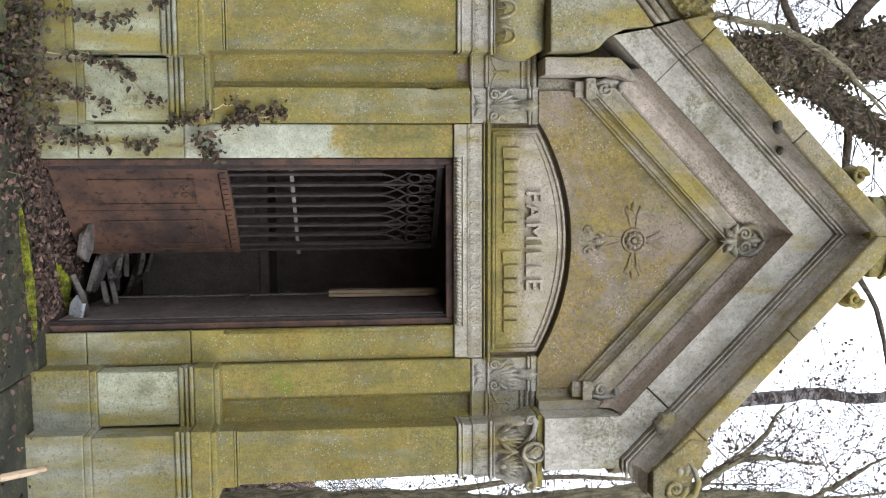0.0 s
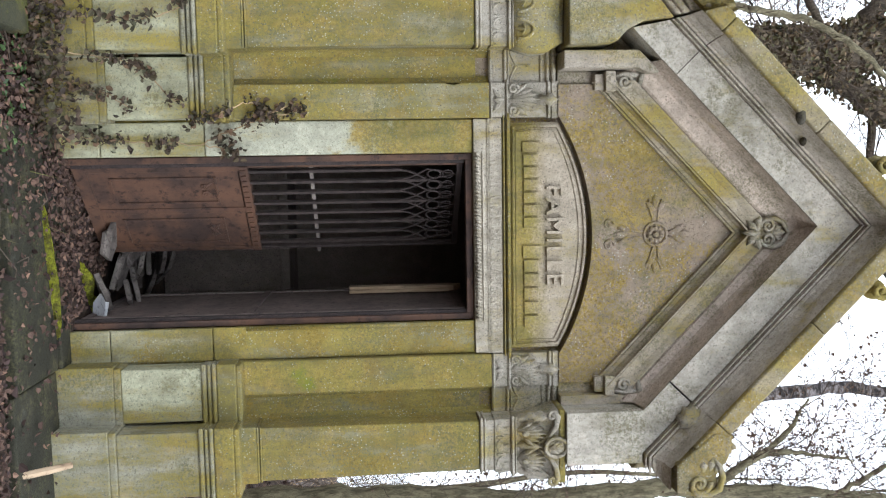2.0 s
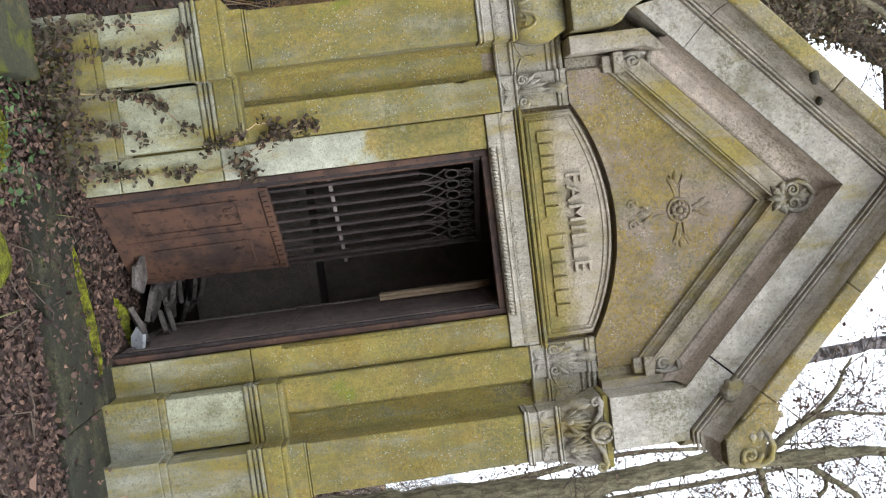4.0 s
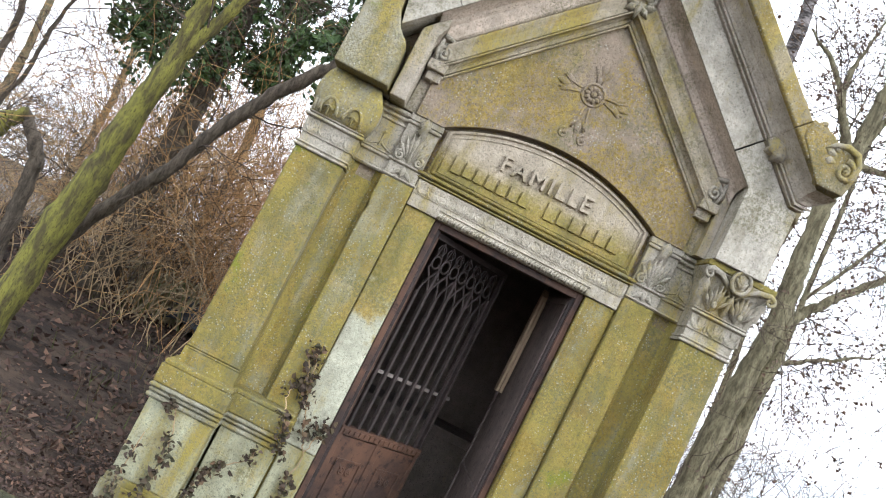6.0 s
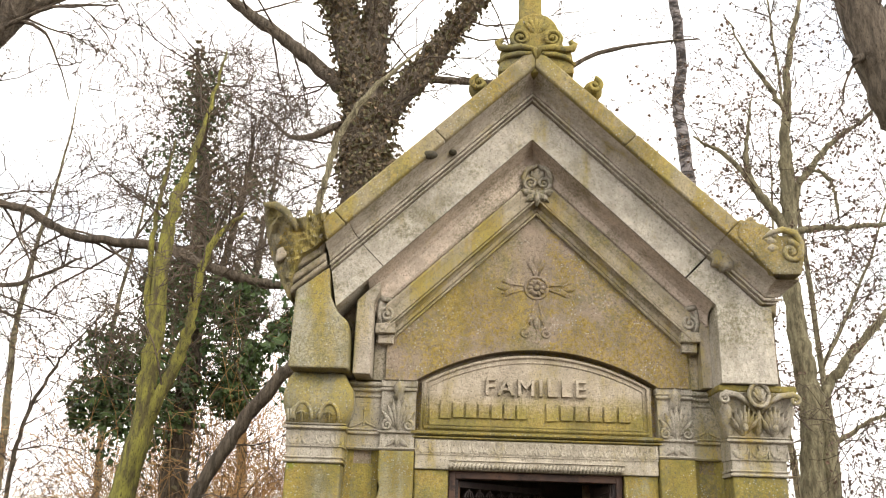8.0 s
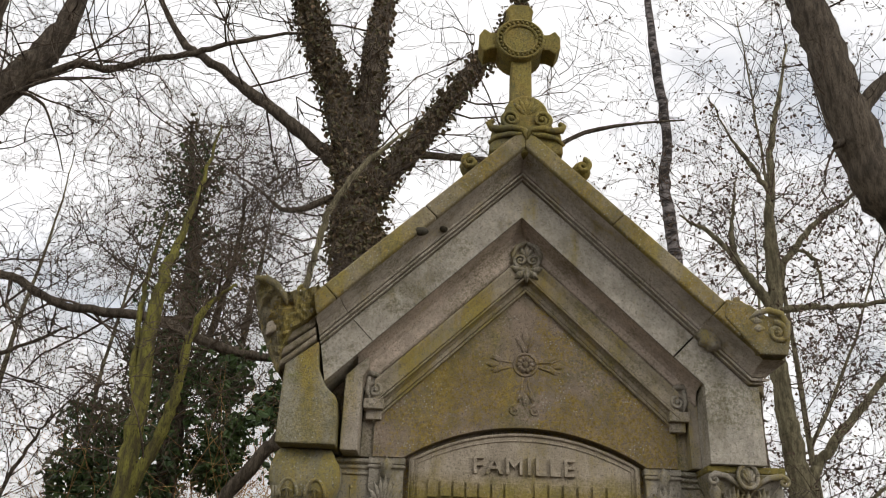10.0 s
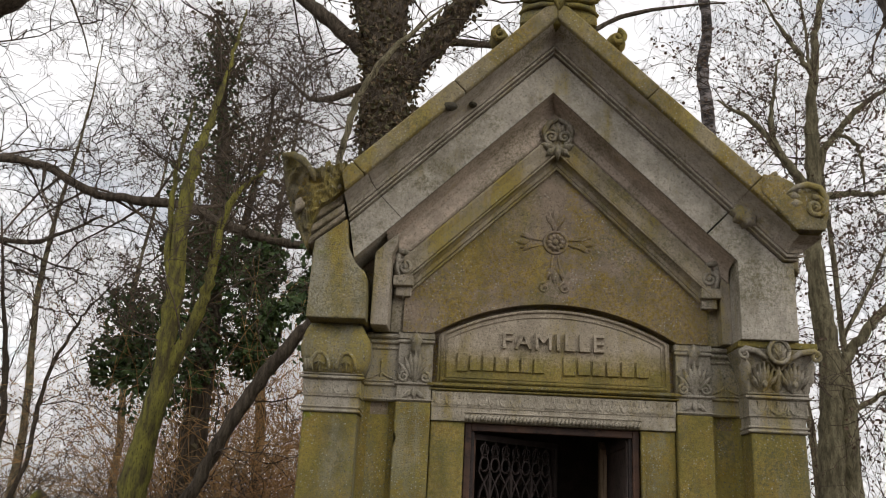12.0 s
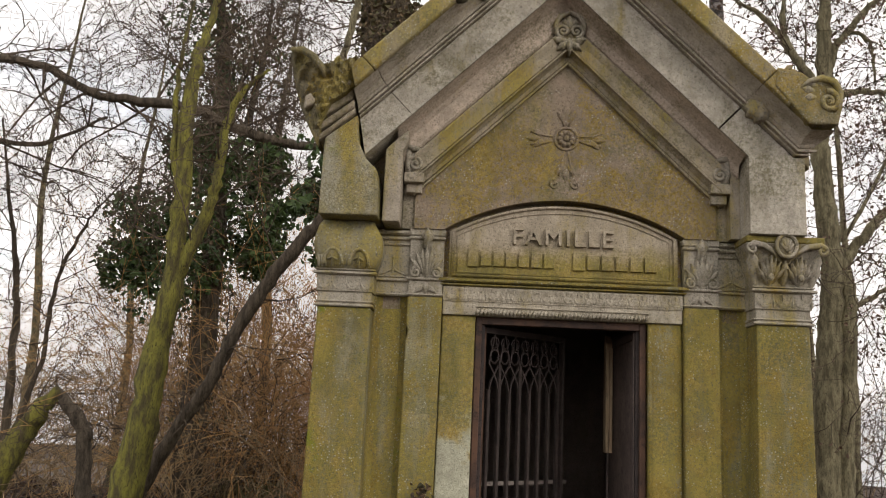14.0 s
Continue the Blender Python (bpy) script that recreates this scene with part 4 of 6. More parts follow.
def build_finial():
    fin = new("cross_finial")
    fin.parent = chapel
    tagged(fin, "mossy stone cross with a ring on a scrolled foot")
    y0, y1 = -0.42, -0.22
    c = -0.032
    dome = [(c + 0.128 * math.cos(a), 4.455 + 0.128 * math.sin(a)) for a in (math.pi * (k / 18) for k in range(19))]
    part("foot", Shape().prism([(c - 0.21, 4.20), (c + 0.21, 4.20), (c + 0.20, 4.33), (c + 0.15, 4.38)] + dome + [(c - 0.15, 4.38), (c - 0.20, 4.33)], y0, y1 + 0.05), STONE_CROSS, fin, bevel=0.014)
    for k in (-1, 1):
        part("scroll", Shape().volute(c + k * 0.088, 4.41, y0 - 0.012, 0.056, 1.8, k, 0.015, 270), STONE_CROSS, fin, smooth=True)
        s = Shape().tube([(c, y0 - 0.01, 4.275), (c + k * 0.02, y0 - 0.022, 4.335), (c + k * 0.09, y0 - 0.024, 4.345), (c + k * 0.15, y0 - 0.02, 4.335), (c + k * 0.20, y0 - 0.005, 4.35), (c + k * 0.212, y0 + 0.01, 4.385), (c + k * 0.185, y0, 4.40)], [0.012, 0.018, 0.020, 0.020, 0.022, 0.022, 0.014], 7)
        s.tube([(c + k * 0.03, y0 - 0.016, 4.31), (c + k * 0.10, y0 - 0.018, 4.305), (c + k * 0.17, y0 - 0.01, 4.29), (c + k * 0.215, y0 + 0.01, 4.255)], [0.012, 0.016, 0.015, 0.010], 6)
        part("scroll_leaf", s, STONE_CROSS, fin, smooth=True)
        part("coping_curl", Shape().volute(c + k * 0.315, 4.125, y0 - 0.005, 0.042, 1.4, -k, 0.018).ball((c + k * 0.315, y0 + 0.07, 4.125), 0.056, 0.075, 0.056, 10, 6), STONE_CROSS, fin, smooth=True)
    for k in range(-2, 3):
        part("palm_leaf", Shape().leaf((c, 4.44), (c + 0.10 * math.sin(k * 0.42), 4.455 + 0.11 * math.cos(k * 0.42)), 0.034, y0 - 0.002, 0.018), STONE_CROSS, fin, smooth=True)
    part("shaft", Shape().box(c - 0.088, c + 0.038, y0 + 0.04, y1 - 0.02, 4.565, 4.90, 0.003), STONE_CROSS, fin, bevel=0.012)
    # the cross leans a little aside
    c, zc = c - 0.036, 4.99
    part("arm", Shape().prism([(c - 0.062, zc + 0.10), (c + 0.062, zc + 0.10), (c + 0.072, zc + 0.20), (c + 0.085, zc + 0.235), (c + 0.06, zc + 0.275), (c - 0.06, zc + 0.275), (c - 0.085, zc + 0.235), (c - 0.072, zc + 0.20)], y0 + 0.03, y1 - 0.02), STONE_CROSS, fin, bevel=0.010)
    for k in (-1, 1):
        part("arm", Shape().prism([(c + k * 0.10, zc - 0.055), (c + k * 0.175, zc - 0.058), (c + k * 0.215, zc - 0.085), (c + k * 0.245, zc - 0.03), (c + k * 0.245, zc + 0.04), (c + k * 0.215, zc + 0.088), (c + k * 0.175, zc + 0.058), (c + k * 0.10, zc + 0.055)][::k], y0 + 0.03, y1 - 0.02), STONE_CROSS, fin, bevel=0.010)
    ring = [(c + 0.148 * math.cos(2 * math.pi * k / 28), zc + 0.148 * math.sin(2 * math.pi * k / 28)) for k in range(28)]
    part("disc", Shape().prism(ring, y0 + 0.015, y1), STONE_CROSS, fin, bevel=0.01)
    s = Shape()
    for r, n in ((0.138, 30), (0.100, 24)):
        s.tube([(c + r * math.cos(2 * math.pi * k / n), y0 + 0.012, zc + r * math.sin(2 * math.pi * k / n)) for k in range(n + 1)], 0.010, 5)
    for k in range(26):
        s.ball((c + 0.119 * math.cos(2 * math.pi * k / 26), y0 + 0.008, zc + 0.119 * math.sin(2 * math.pi * k / 26)), 0.011, 0.012, 0.011, 6, 4)
    part("beaded_ring", s, STONE_CROSS, fin, smooth=True)


build_body()
build_jambs()
columns = [(sg, build_column(sg)) for sg in (-1, 1)]
build_capitals(columns)
build_lintel()
build_panel()
build_gable()
build_broken_end()
build_finial()


# ---- door, gate and what lies inside ----
def build_gate():
    fr = new("door_frame")
    fr.parent = chapel
    for sg in (-1, 1):
        part("post", Shape().box(*sorted((sg * 0.449, sg * 0.415)), 0.03, 0.085, -0.02, 2.098), IRON, fr, bevel=0.004)
        part("stop", Shape().box(*sorted((sg * 0.415, sg * 0.398)), 0.05, 0.085, -0.02, 2.06), IRON_DARK, fr)
    part("head", Shape().box(-0.415, 0.415, 0.03, 0.085, 2.06, 2.098), IRON, fr, bevel=0.004)
    # one leaf, swung inwards
    leaf = thing("gate", "rusty iron gate leaf with barred upper half, standing ajar", "gate", (-0.41, 0.075, 0.0))
    leaf.rotation_euler = (0, 0, math.atan2(0.46, 0.49))
    W = 0.66
    part("panel", Shape().box(0.0, W, -0.012, 0.012, 0.02, 0.85), IRON, leaf)
    for x0, x1 in ((0.0, 0.035), (W - 0.03, W), (W / 2 - 0.02, W / 2 + 0.02)):
        part("stile", Shape().box(x0, x1, -0.02, 0.02, 0.015, 0.86), IRON, leaf, bevel=0.003)
    for x0, x1 in ((0.075, W / 2 - 0.06), (W / 2 + 0.06, W - 0.07)):
        p = Shape()
        for q in ((x0, x1, 0.17, 0.185), (x0, x1, 0.715, 0.73), (x0, x0 + 0.012, 0.185, 0.715), (x1 - 0.012, x1, 0.185, 0.715)):
            p.box(q[0], q[1], -0.022, -0.012, q[2], q[3])
        part("panel_moulding", p, IRON, leaf, bevel=0.003)
        cx = (x0 + x1) / 2
        p = Shape()
        for k in (-1, 1):
            p.volute(cx + k * 0.028, 0.66, -0.018, 0.024, 1.4, k, 0.006)
            p.leaf((cx, 0.64), (cx + k * 0.05, 0.70), 0.02, -0.016, 0.008)
        part("ornament", p, IRON, leaf, smooth=True)
    part("bottom_rail", Shape().box(0.0, W, -0.022, 0.022, 0.0, 0.07), IRON, leaf, bevel=0.003)
    s = Shape().box(0.0, W, -0.026, 0.026, 0.86, 0.905)
    for i in range(16):
        s.box(0.02 + i * 0.04, 0.045 + i * 0.04, -0.034, 0.03, 0.868, 0.892)
    part("lock_rail", s, IRON, leaf)
    part("top_rail", Shape().box(0.0, W, -0.016, 0.016, 2.02, 2.05), IRON_DARK, leaf)
    part("hinge_post", Shape().box(-0.012, 0.014, -0.016, 0.016, 0.0, 2.05), IRON, leaf)
    part("meeting_post", Shape().box(W - 0.016, W, -0.014, 0.014, 0.9, 2.05), IRON_DARK, leaf)
    n = 8
    for i in range(n):
        x = 0.055 + (W - 0.10) * i / (n - 1)
        top = 1.86 if i % 2 else 1.72
        part("bar", Shape().box(x - 0.009, x + 0.009, -0.009, 0.009, 0.90, top), IRON_DARK, leaf)
    part("cross_rail", Shape().box(-0.01, W + 0.06, 0.010, 0.022, 1.225, 1.245), WOOD_GREY, leaf, "pale flat rail across the bars")
    # pointed tracery over the bars
    step = (W - 0.10) / (n - 1)
    for i in range(n - 1):
        x0 = 0.055 + step * i
        s = Shape()
        for k in (0, 1):
            pts = [(x0 + (step * u if k == 0 else step * (1 - u)), 0, 1.70 + 0.16 * u ** 0.6) for u in (0, 0.2, 0.45, 0.75, 1)]
            s.tube(pts, 0.006, 4)
        s.tube([(x0 + step / 2 + 0.032 * math.cos(a), 0, 1.90 + 0.036 * math.sin(a)) for a in (math.pi * 2 * q / 10 for q in range(11))], 0.006, 4)
        s.tube([(x0 + step * 0.5 + 0.03 * math.cos(a), 0, 1.975 + 0.03 * math.sin(a)) for a in (math.pi * 2 * q / 8 for q in range(9))], 0.005, 4)
        s.tube([(x0, 0, 1.86), (x0 + step * 0.25, 0, 1.94), (x0 + step * 0.5, 0, 2.02)], 0.005, 4)
        s.tube([(x0 + step, 0, 1.86), (x0 + step * 0.75, 0, 1.94), (x0 + step * 0.5, 0, 2.02)], 0.005, 4)
        part("tracery", s, IRON_DARK, leaf)


WOOD_GREY = plain("grey_pale_metal", (0.11, 0.09, 0.08), (0.20, 0.17, 0.15), 9, 0.7)
build_gate()

inner_leaf = thing("gate", "dark plain gate leaf folded back into the chapel", "gate", (0.412, 0.09, 0.0))
inner_leaf.rotation_euler = (0, 0, radians(90))
part("sheet", Shape().box(0.0, 0.86, -0.008, 0.008, 0.0, 2.05), IRON_INNER, inner_leaf)
for x0, x1 in ((0.0, 0.03), (0.83, 0.86)):
    part("stile", Shape().box(x0, x1, -0.014, 0.018, 0.0, 2.05), IRON_INNER, inner_leaf, bevel=0.003)
for z in (0.0, 0.86, 2.02):
    part("rail", Shape().box(0.03, 0.83, -0.014, 0.018, z, z + 0.04), IRON_INNER, inner_leaf, bevel=0.003)
board = thing("wooden_board", "raw pale wooden board with a pointed end on the gate leaf", "board", (0.412, 0.09, 0.0))
board.rotation_euler = (0, 0, radians(90))
part("plank", Shape().prism([(0.66, 1.40), (0.745, 1.40), (0.745, 2.02), (0.715, 2.10), (0.66, 2.05)], 0.016, 0.055), WOOD, board, bevel=0.003)
part("edge_strip", Shape().box(0.64, 0.658, 0.016, 0.036, 1.40, 2.02), WOOD, board, bevel=0.003)


def slab_piece(name, label, m, rng, r, h, material, group="broken slabs"):
    n = rng.randint(4, 6)
    pts = [(r * (0.75 + 0.4 * rng.random()) * math.cos(2 * math.pi * i / n + rng.random() * 0.5) * 1.5, r * (0.7 + 0.4 * rng.random()) * math.sin(2 * math.pi * i / n)) for i in range(n)]
    s = Shape().prism(pts, -h / 2, h / 2)
    ob = new(name, mesh_of(name, s, material))
    mod = ob.modifiers.new("worn_edge", "BEVEL")
    mod.width, mod.segments = 0.004, 1
    ob.matrix_world = m
    tagged(ob, label, "rubble", group)


rr = random.Random(3)
for i in range(26):
    x, y = rr.uniform(-0.05, 0.36), rr.uniform(0.25, 1.5)
    z = 0.02 + 0.16 * rr.random() * min(1, (y - 0.1)) + 0.02
    slab_piece("broken_slab", "broken grey stone slab lying in the heap inside", pose(x, y, z, 90 + rr.uniform(-30, 30), rr.uniform(-25, 25), rr.uniform(0, 180)), rr, rr.uniform(0.07, 0.15), 0.03, RUBBLE)
slab_piece("broken_slab", "pale broken marble slab standing at the doorway", pose(0.36, 0.22, 0.06, 35, 10, 12), rr, 0.075, 0.025, RUBBLE_PALE)

# ---- paving and stones on the ground ----
step = thing("step", "dark mossy stone step before the door", "step")
part("slab", Shape().box(-0.60, 0.62, -0.62, -0.13, -0.16, -0.045), STONE_STEP, step, bevel=0.012)
part("slab", Shape().box(0.625, 1.75, -0.66, -0.14, -0.16, -0.055), STONE_STEP, step, bevel=0.012)
part("sill", Shape().box(-0.60, 0.62, -0.125, 0.04, -0.16, -0.03), STONE_STEP, step, bevel=0.01)
side_slab = thing("stone_slab", "green mossy stone slab beside the plinth", "stone")
part("slab", Shape().box(-2.05, -1.02, -0.86, -0.36, -0.2, 0.0), STONE_SLAB, side_slab, bevel=0.015)


def lumpy(name, label, at, rx, ry, rz, material, seed):
    s = Shape()
    n, k = 26, 10
    rings = []
    for j in range(k + 1):
        a = math.pi / 2 * j / k * 0.98
        ring = []
        for i in range(n):
            b = 2 * math.pi * i / n
            q = 1 + 0.45 * noise.noise((math.cos(b) * 1.6 + seed, math.sin(b) * 1.6, a)) + 0.16 * noise.noise((math.cos(b) * 6, math.sin(b) * 6, a * 5 + seed))
            ring.append((rx * q * math.cos(a) * math.cos(b), ry * q * math.cos(a) * math.sin(b), rz * math.sin(a) * (0.8 + 0.4 * q - 0.2)))
        rings.append(ring)
    s.loft(rings)
    ob = new(name, mesh_of(name, s, material, True))
    ob.location = at
    return tagged(ob, label, "moss", "moss cushions")


lumpy("moss_cushion", "bright green moss mound on the leaf litter", (-0.30, -1.12, -0.12), 0.20, 0.26, 0.10, MOSS, 1)
lumpy("moss_cushion", "bright green moss mound on the leaf litter", (-0.42, -1.38, -0.12), 0.14, 0.12, 0.07, MOSS, 5)
for x, y, half, wide, hh, turn, sd in ((0.124, -0.184, 0.40, 0.026, 0.05, 9.8, 3), (0.22, 0.23, 0.13, 0.03, 0.06, 28, 8), (0.36, 0.33, 0.07, 0.035, 0.06, 20, 6)):
    strip = lumpy("moss_cushion", "strip of bright moss growing along the step", (x, y, -0.06 if y < 0 else -0.03), half, wide, hh, MOSS, sd)
    strip.rotation_euler = (0, 0, radians(turn))
lumpy("moss_cushion", "green moss on the leaf litter", (-0.75, -0.75, -0.11), 0.2, 0.16, 0.05, MOSS, 12)

stick = thing("broken_stick", "pale broken wooden stick leaning by the step", "stick")
part("stick", Shape().tube([(1.00, -0.62, -0.08), (1.01, -0.52, 0.02), (1.015, -0.44, 0.10)], [0.018, 0.019, 0.015], 7), WOOD, stick)


# ---- trees ----
def curve_points(ctrl, sub=5, wob=0.0, rng=None):
    """Smooths control points (x, y, z, radius)."""
    out = []
    c = [Vector(p) for p in ctrl]
    for i in range(len(c) - 1):
        p0, p1, p2, p3 = c[max(i - 1, 0)], c[i], c[i + 1], c[min(i + 2, len(c) - 1)]
        for k in range(sub):
            u = k / sub
            q = 0.5 * ((2 * p1) + (p2 - p0) * u + (2 * p0 - 5 * p1 + 4 * p2 - p3) * u * u + (3 * p1 - p0 - 3 * p2 + p3) * u ** 3)
            if wob and rng:
                q = q + Vector((rng.gauss(0, wob), rng.gauss(0, wob), rng.gauss(0, wob), rng.uniform(-0.1, 0.1) * q[3]))
            out.append(q)
    out.append(c[-1])
    return [tuple(q[:3]) for q in out], [max(0.004, q[3]) for q in out]


def twig(s, p, d, length, r, depth, rng, droop=0.0, kids=4, spread=0.9, tips=None, wild=0.28):
    """A branch that forks again and again into thin twigs."""
    pts, rad = [p], [r]
    n = 4
    q = p.copy()
    d = d.normalized()
    for i in range(n):
        d = (d + Vector((rng.gauss(0, wild), rng.gauss(0, wild), rng.gauss(0, wild) - droop))).normalized()
        q = q + d * (length / n)
        pts.append(q.copy())
        rad.append(max(0.0028, r * (1 - 0.7 * (i + 1) / n)))
    s.tube(pts, rad, 3 if r < 0.012 else 5)
    if tips is not None and depth <= 1:
        tips.append(pts[-1])
        tips.append(pts[2])
    if depth <= 0:
        return
    for k in range(kids):
        u = rng.uniform(0.25, 1.0)
        i = min(n - 1, int(u * n))
        base = pts[i].lerp(pts[i + 1], u * n - i)
        axis = (pts[i + 1] - pts[i]).normalized()
        side = Vector((rng.gauss(0, 1), rng.gauss(0, 1), rng.gauss(0, 1)))
        side = (side - axis * side.dot(axis)).normalized()
        nd = axis * (1 - 0.35 * spread) + side * spread
        twig(s, base, nd, length * rng.uniform(0.42, 0.72), max(0.0034, r * 0.55), depth - 1, rng, droop, max(2, kids - 1), spread, tips, wild)


def leaf_quads(points, size, rng, flat=0.0):
    """Small folded leaves at the given places."""
    s = Shape()
    for p in points:
        z = rng.uniform(size * 0.55, size * 1.2)
        a = Vector((rng.gauss(0, 1), rng.gauss(0, 1), rng.gauss(0, 1) * (1 - flat))).normalized()
        b = a.cross(Vector((rng.gauss(0, 1 - flat), rng.gauss(0, 1 - flat), rng.gauss(0, 1) + 2 * flat))).normalized()
        nrm = a.cross(b)
        p = Vector(p)
        w = z * rng.uniform(0.32, 0.5)
        up = nrm * z * 0.16
        s.add([p - a * z * 0.5, p - a * z * 0.22 + b * w * 0.85 + up, p + a * z * 0.16 + b * w * 0.8 + up * 0.8, p + a * z * 0.5 - up * 0.7, p + a * z * 0.16 - b * w * 0.8 + up * 0.8, p - a * z * 0.22 - b * w * 0.85 + up], [(0, 1, 2, 3), (0, 3, 4, 5)])
    return s


def tree(name, label, limbs, bark, seed, twigs=0, twig_len=1.0, twig_r=0.012, depth=3, kids=4, droop=0.0, zmin=2.0, leaves=None, leaf_size=0.05, leaf_n=0, spread=0.9, up=0.3, side=None, sides=9, wob=0.008, group="trees"):
    rng = random.Random(seed)
    t = thing(name, label, "tree", (0, 0, 0), group)
    spots = []
    for i, ctrl in enumerate(limbs):
        pts, rad = curve_points(ctrl, 6, wob, rng)
        part("trunk" if i == 0 else "limb", Shape().tube(pts, rad, sides), bark, t, smooth=True)
        spots += [(Vector(a), Vector(b) - Vector(a), r) for a, b, r in zip(pts[:-1], pts[1:], rad) if a[2] > zmin]
    tips = [] if leaves else None
    s = Shape()
    for k in range(twigs):
        p, ax, r = rng.choice(spots)
        d = Vector((rng.gauss(0, 1), rng.gauss(0, 0.7), rng.gauss(up, 0.6)))
        if side:
            d += Vector(side)
        d = d.normalized() + ax.normalized() * 0.4
        twig(s, p, d, twig_len * rng.uniform(0.5, 1.2), min(twig_r, r * 0.7), depth, rng, droop, kids, spread, tips)
    if s.v:
        tagged(part("twigs", s, TWIG, t), kind="stuff")
    if leaves and leaf_n and tips:
        pts = [rng.choice(tips) + Vector((rng.gauss(0, 0.03), rng.gauss(0, 0.03), rng.gauss(0, 0.03))) for _ in range(leaf_n)]
        tagged(part("leaves", leaf_quads(pts, leaf_size, rng), leaves, t), kind="stuff")
    return t


def ivy_coat(parent, ctrl, n, thick, size, material, seed, zmin=0.0):
    """Ivy leaves all round a trunk."""
    rng = random.Random(seed)
    pts, rad = curve_points(ctrl, 8)
    out = []
    for _ in range(n):
        i = rng.randrange(len(pts) - 1)
        u = rng.random()
        p = Vector(pts[i]).lerp(Vector(pts[i + 1]), u)
        if p.z < zmin:
            continue
        a = rng.uniform(0, 2 * math.pi)
        clump = 0.5 + 0.9 * max(0, noise.noise((p.x * 1.5 + math.cos(a), p.y + math.sin(a), p.z * 1.6)) + 0.3)
        q = rad[i] * 0.95 + abs(rng.gauss(0, thick)) * clump
        out.append(p + Vector((q * math.cos(a), q * math.sin(a), rng.gauss(0, 0.05))))
    tagged(part("ivy", leaf_quads(out, size, rng), material, parent, "ivy leaves clinging to the bark"), kind="stuff")


# mossy forked tree in front of the others
tree("tree", "slender forked tree with mossy green-yellow bark", [
    [(-3.15, 2.2, -0.1, 0.15), (-3.06, 2.2, 0.8, 0.128), (-2.98, 2.2, 1.37, 0.118), (-2.93, 2.2, 2.05, 0.102), (-2.86, 2.2, 2.66, 0.082), (-2.87, 2.2, 3.3, 0.070), (-2.89, 2.2, 3.9, 0.062), (-2.85, 2.2, 4.4, 0.050), (-2.8, 2.25, 4.7, 0.036), (-2.69, 2.3, 5.4, 0.020), (-2.63, 2.35, 6, 0.007)],
    [(-2.87, 2.2, 2.42, 0.055), (-2.75, 2.18, 2.75, 0.052), (-2.62, 2.17, 3.09, 0.047), (-2.57, 2.15, 3.37, 0.042), (-2.53, 2.13, 3.76, 0.035), (-2.43, 2.1, 4.08, 0.026), (-2.2, 2.1, 4.3, 0.010)],
    [(-2.86, 2.2, 3.1, 0.028), (-2.98, 2.2, 3.7, 0.026), (-2.99, 2.2, 4.3, 0.020), (-2.93, 2.2, 5, 0.008)],
], BARK_MOSSY, 11, 26, 1.0, 0.010, 3, 4, 0.02, 2.8)
# dark leaning limb
tree("tree", "dark bare trunk leaning steeply across the clearing", [
    [(-3.54, 2.6, -0.15, 0.066), (-3.13, 2.6, 0.76, 0.060), (-2.91, 2.6, 1.23, 0.058), (-2.61, 2.6, 1.75, 0.057), (-2.4, 2.6, 2.22, 0.057), (-2.15, 2.6, 2.68, 0.057), (-1.87, 2.6, 3.04, 0.055), (-1.59, 2.62, 3.36, 0.048), (-1.24, 2.7, 3.7, 0.035), (-0.94, 2.8, 4, 0.02)],
], BARK_DARK, 12, 8, 0.7, 0.009, 2, 4, 0.0, 1.2)
# long bough that crosses the picture high up
tree("tree", "bare tree with a long level bough", [
    [(-7.2, 3.3, -0.1, 0.16), (-7.0, 3.3, 2.0, 0.14), (-6.8, 3.25, 4.0, 0.12), (-6.4, 3.2, 6.4, 0.07), (-6.2, 3.2, 8.6, 0.03)],
    [(-6.75, 3.25, 4.6, 0.06), (-6.0, 3.2, 4.82, 0.04), (-5.4, 3.2, 4.78, 0.038), (-4.71, 3.2, 4.71, 0.041), (-4.11, 3.2, 4.43, 0.044), (-3.32, 3.2, 4.35, 0.046), (-2.75, 3.2, 4.15, 0.048), (-2.19, 3.2, 4.0, 0.044), (-1.55, 3.2, 3.99, 0.03)],
    [(-6.8, 3.3, 3.4, 0.05), (-5.9, 3.4, 4.1, 0.035), (-4.9, 3.5, 4.0, 0.025), (-4.2, 3.6, 4.35, 0.012)],
    [(-6.6, 3.2, 5.4, 0.05), (-5.8, 3.2, 6.3, 0.03), (-4.9, 3.1, 6.9, 0.02), (-4.1, 3.1, 7.0, 0.01)],
], BARK_DARK, 13, 60, 1.5, 0.014, 3, 5, 0.01, 2.0)
# big ivy-clad trunk behind the roof
BIG = [(-1.42, 5.0, -0.1, 0.42), (-1.48, 5.0, 2.53, 0.37), (-1.56, 5.0, 5.51, 0.30), (-1.59, 5.0, 6.27, 0.29), (-1.7, 5.0, 7.24, 0.26), (-2.04, 5.0, 8.28, 0.19), (-2.4, 5.0, 9.23, 0.165), (-2.72, 5.0, 10.33, 0.125), (-3.02, 5.0, 12.03, 0.06)]
BIG2 = [(-1.62, 5.0, 7.13, 0.20), (-1.57, 5.0, 8.23, 0.175), (-1.52, 5.0, 9.23, 0.155), (-1.42, 5.0, 10.23, 0.11), (-1.38, 5.0, 11.53, 0.06)]
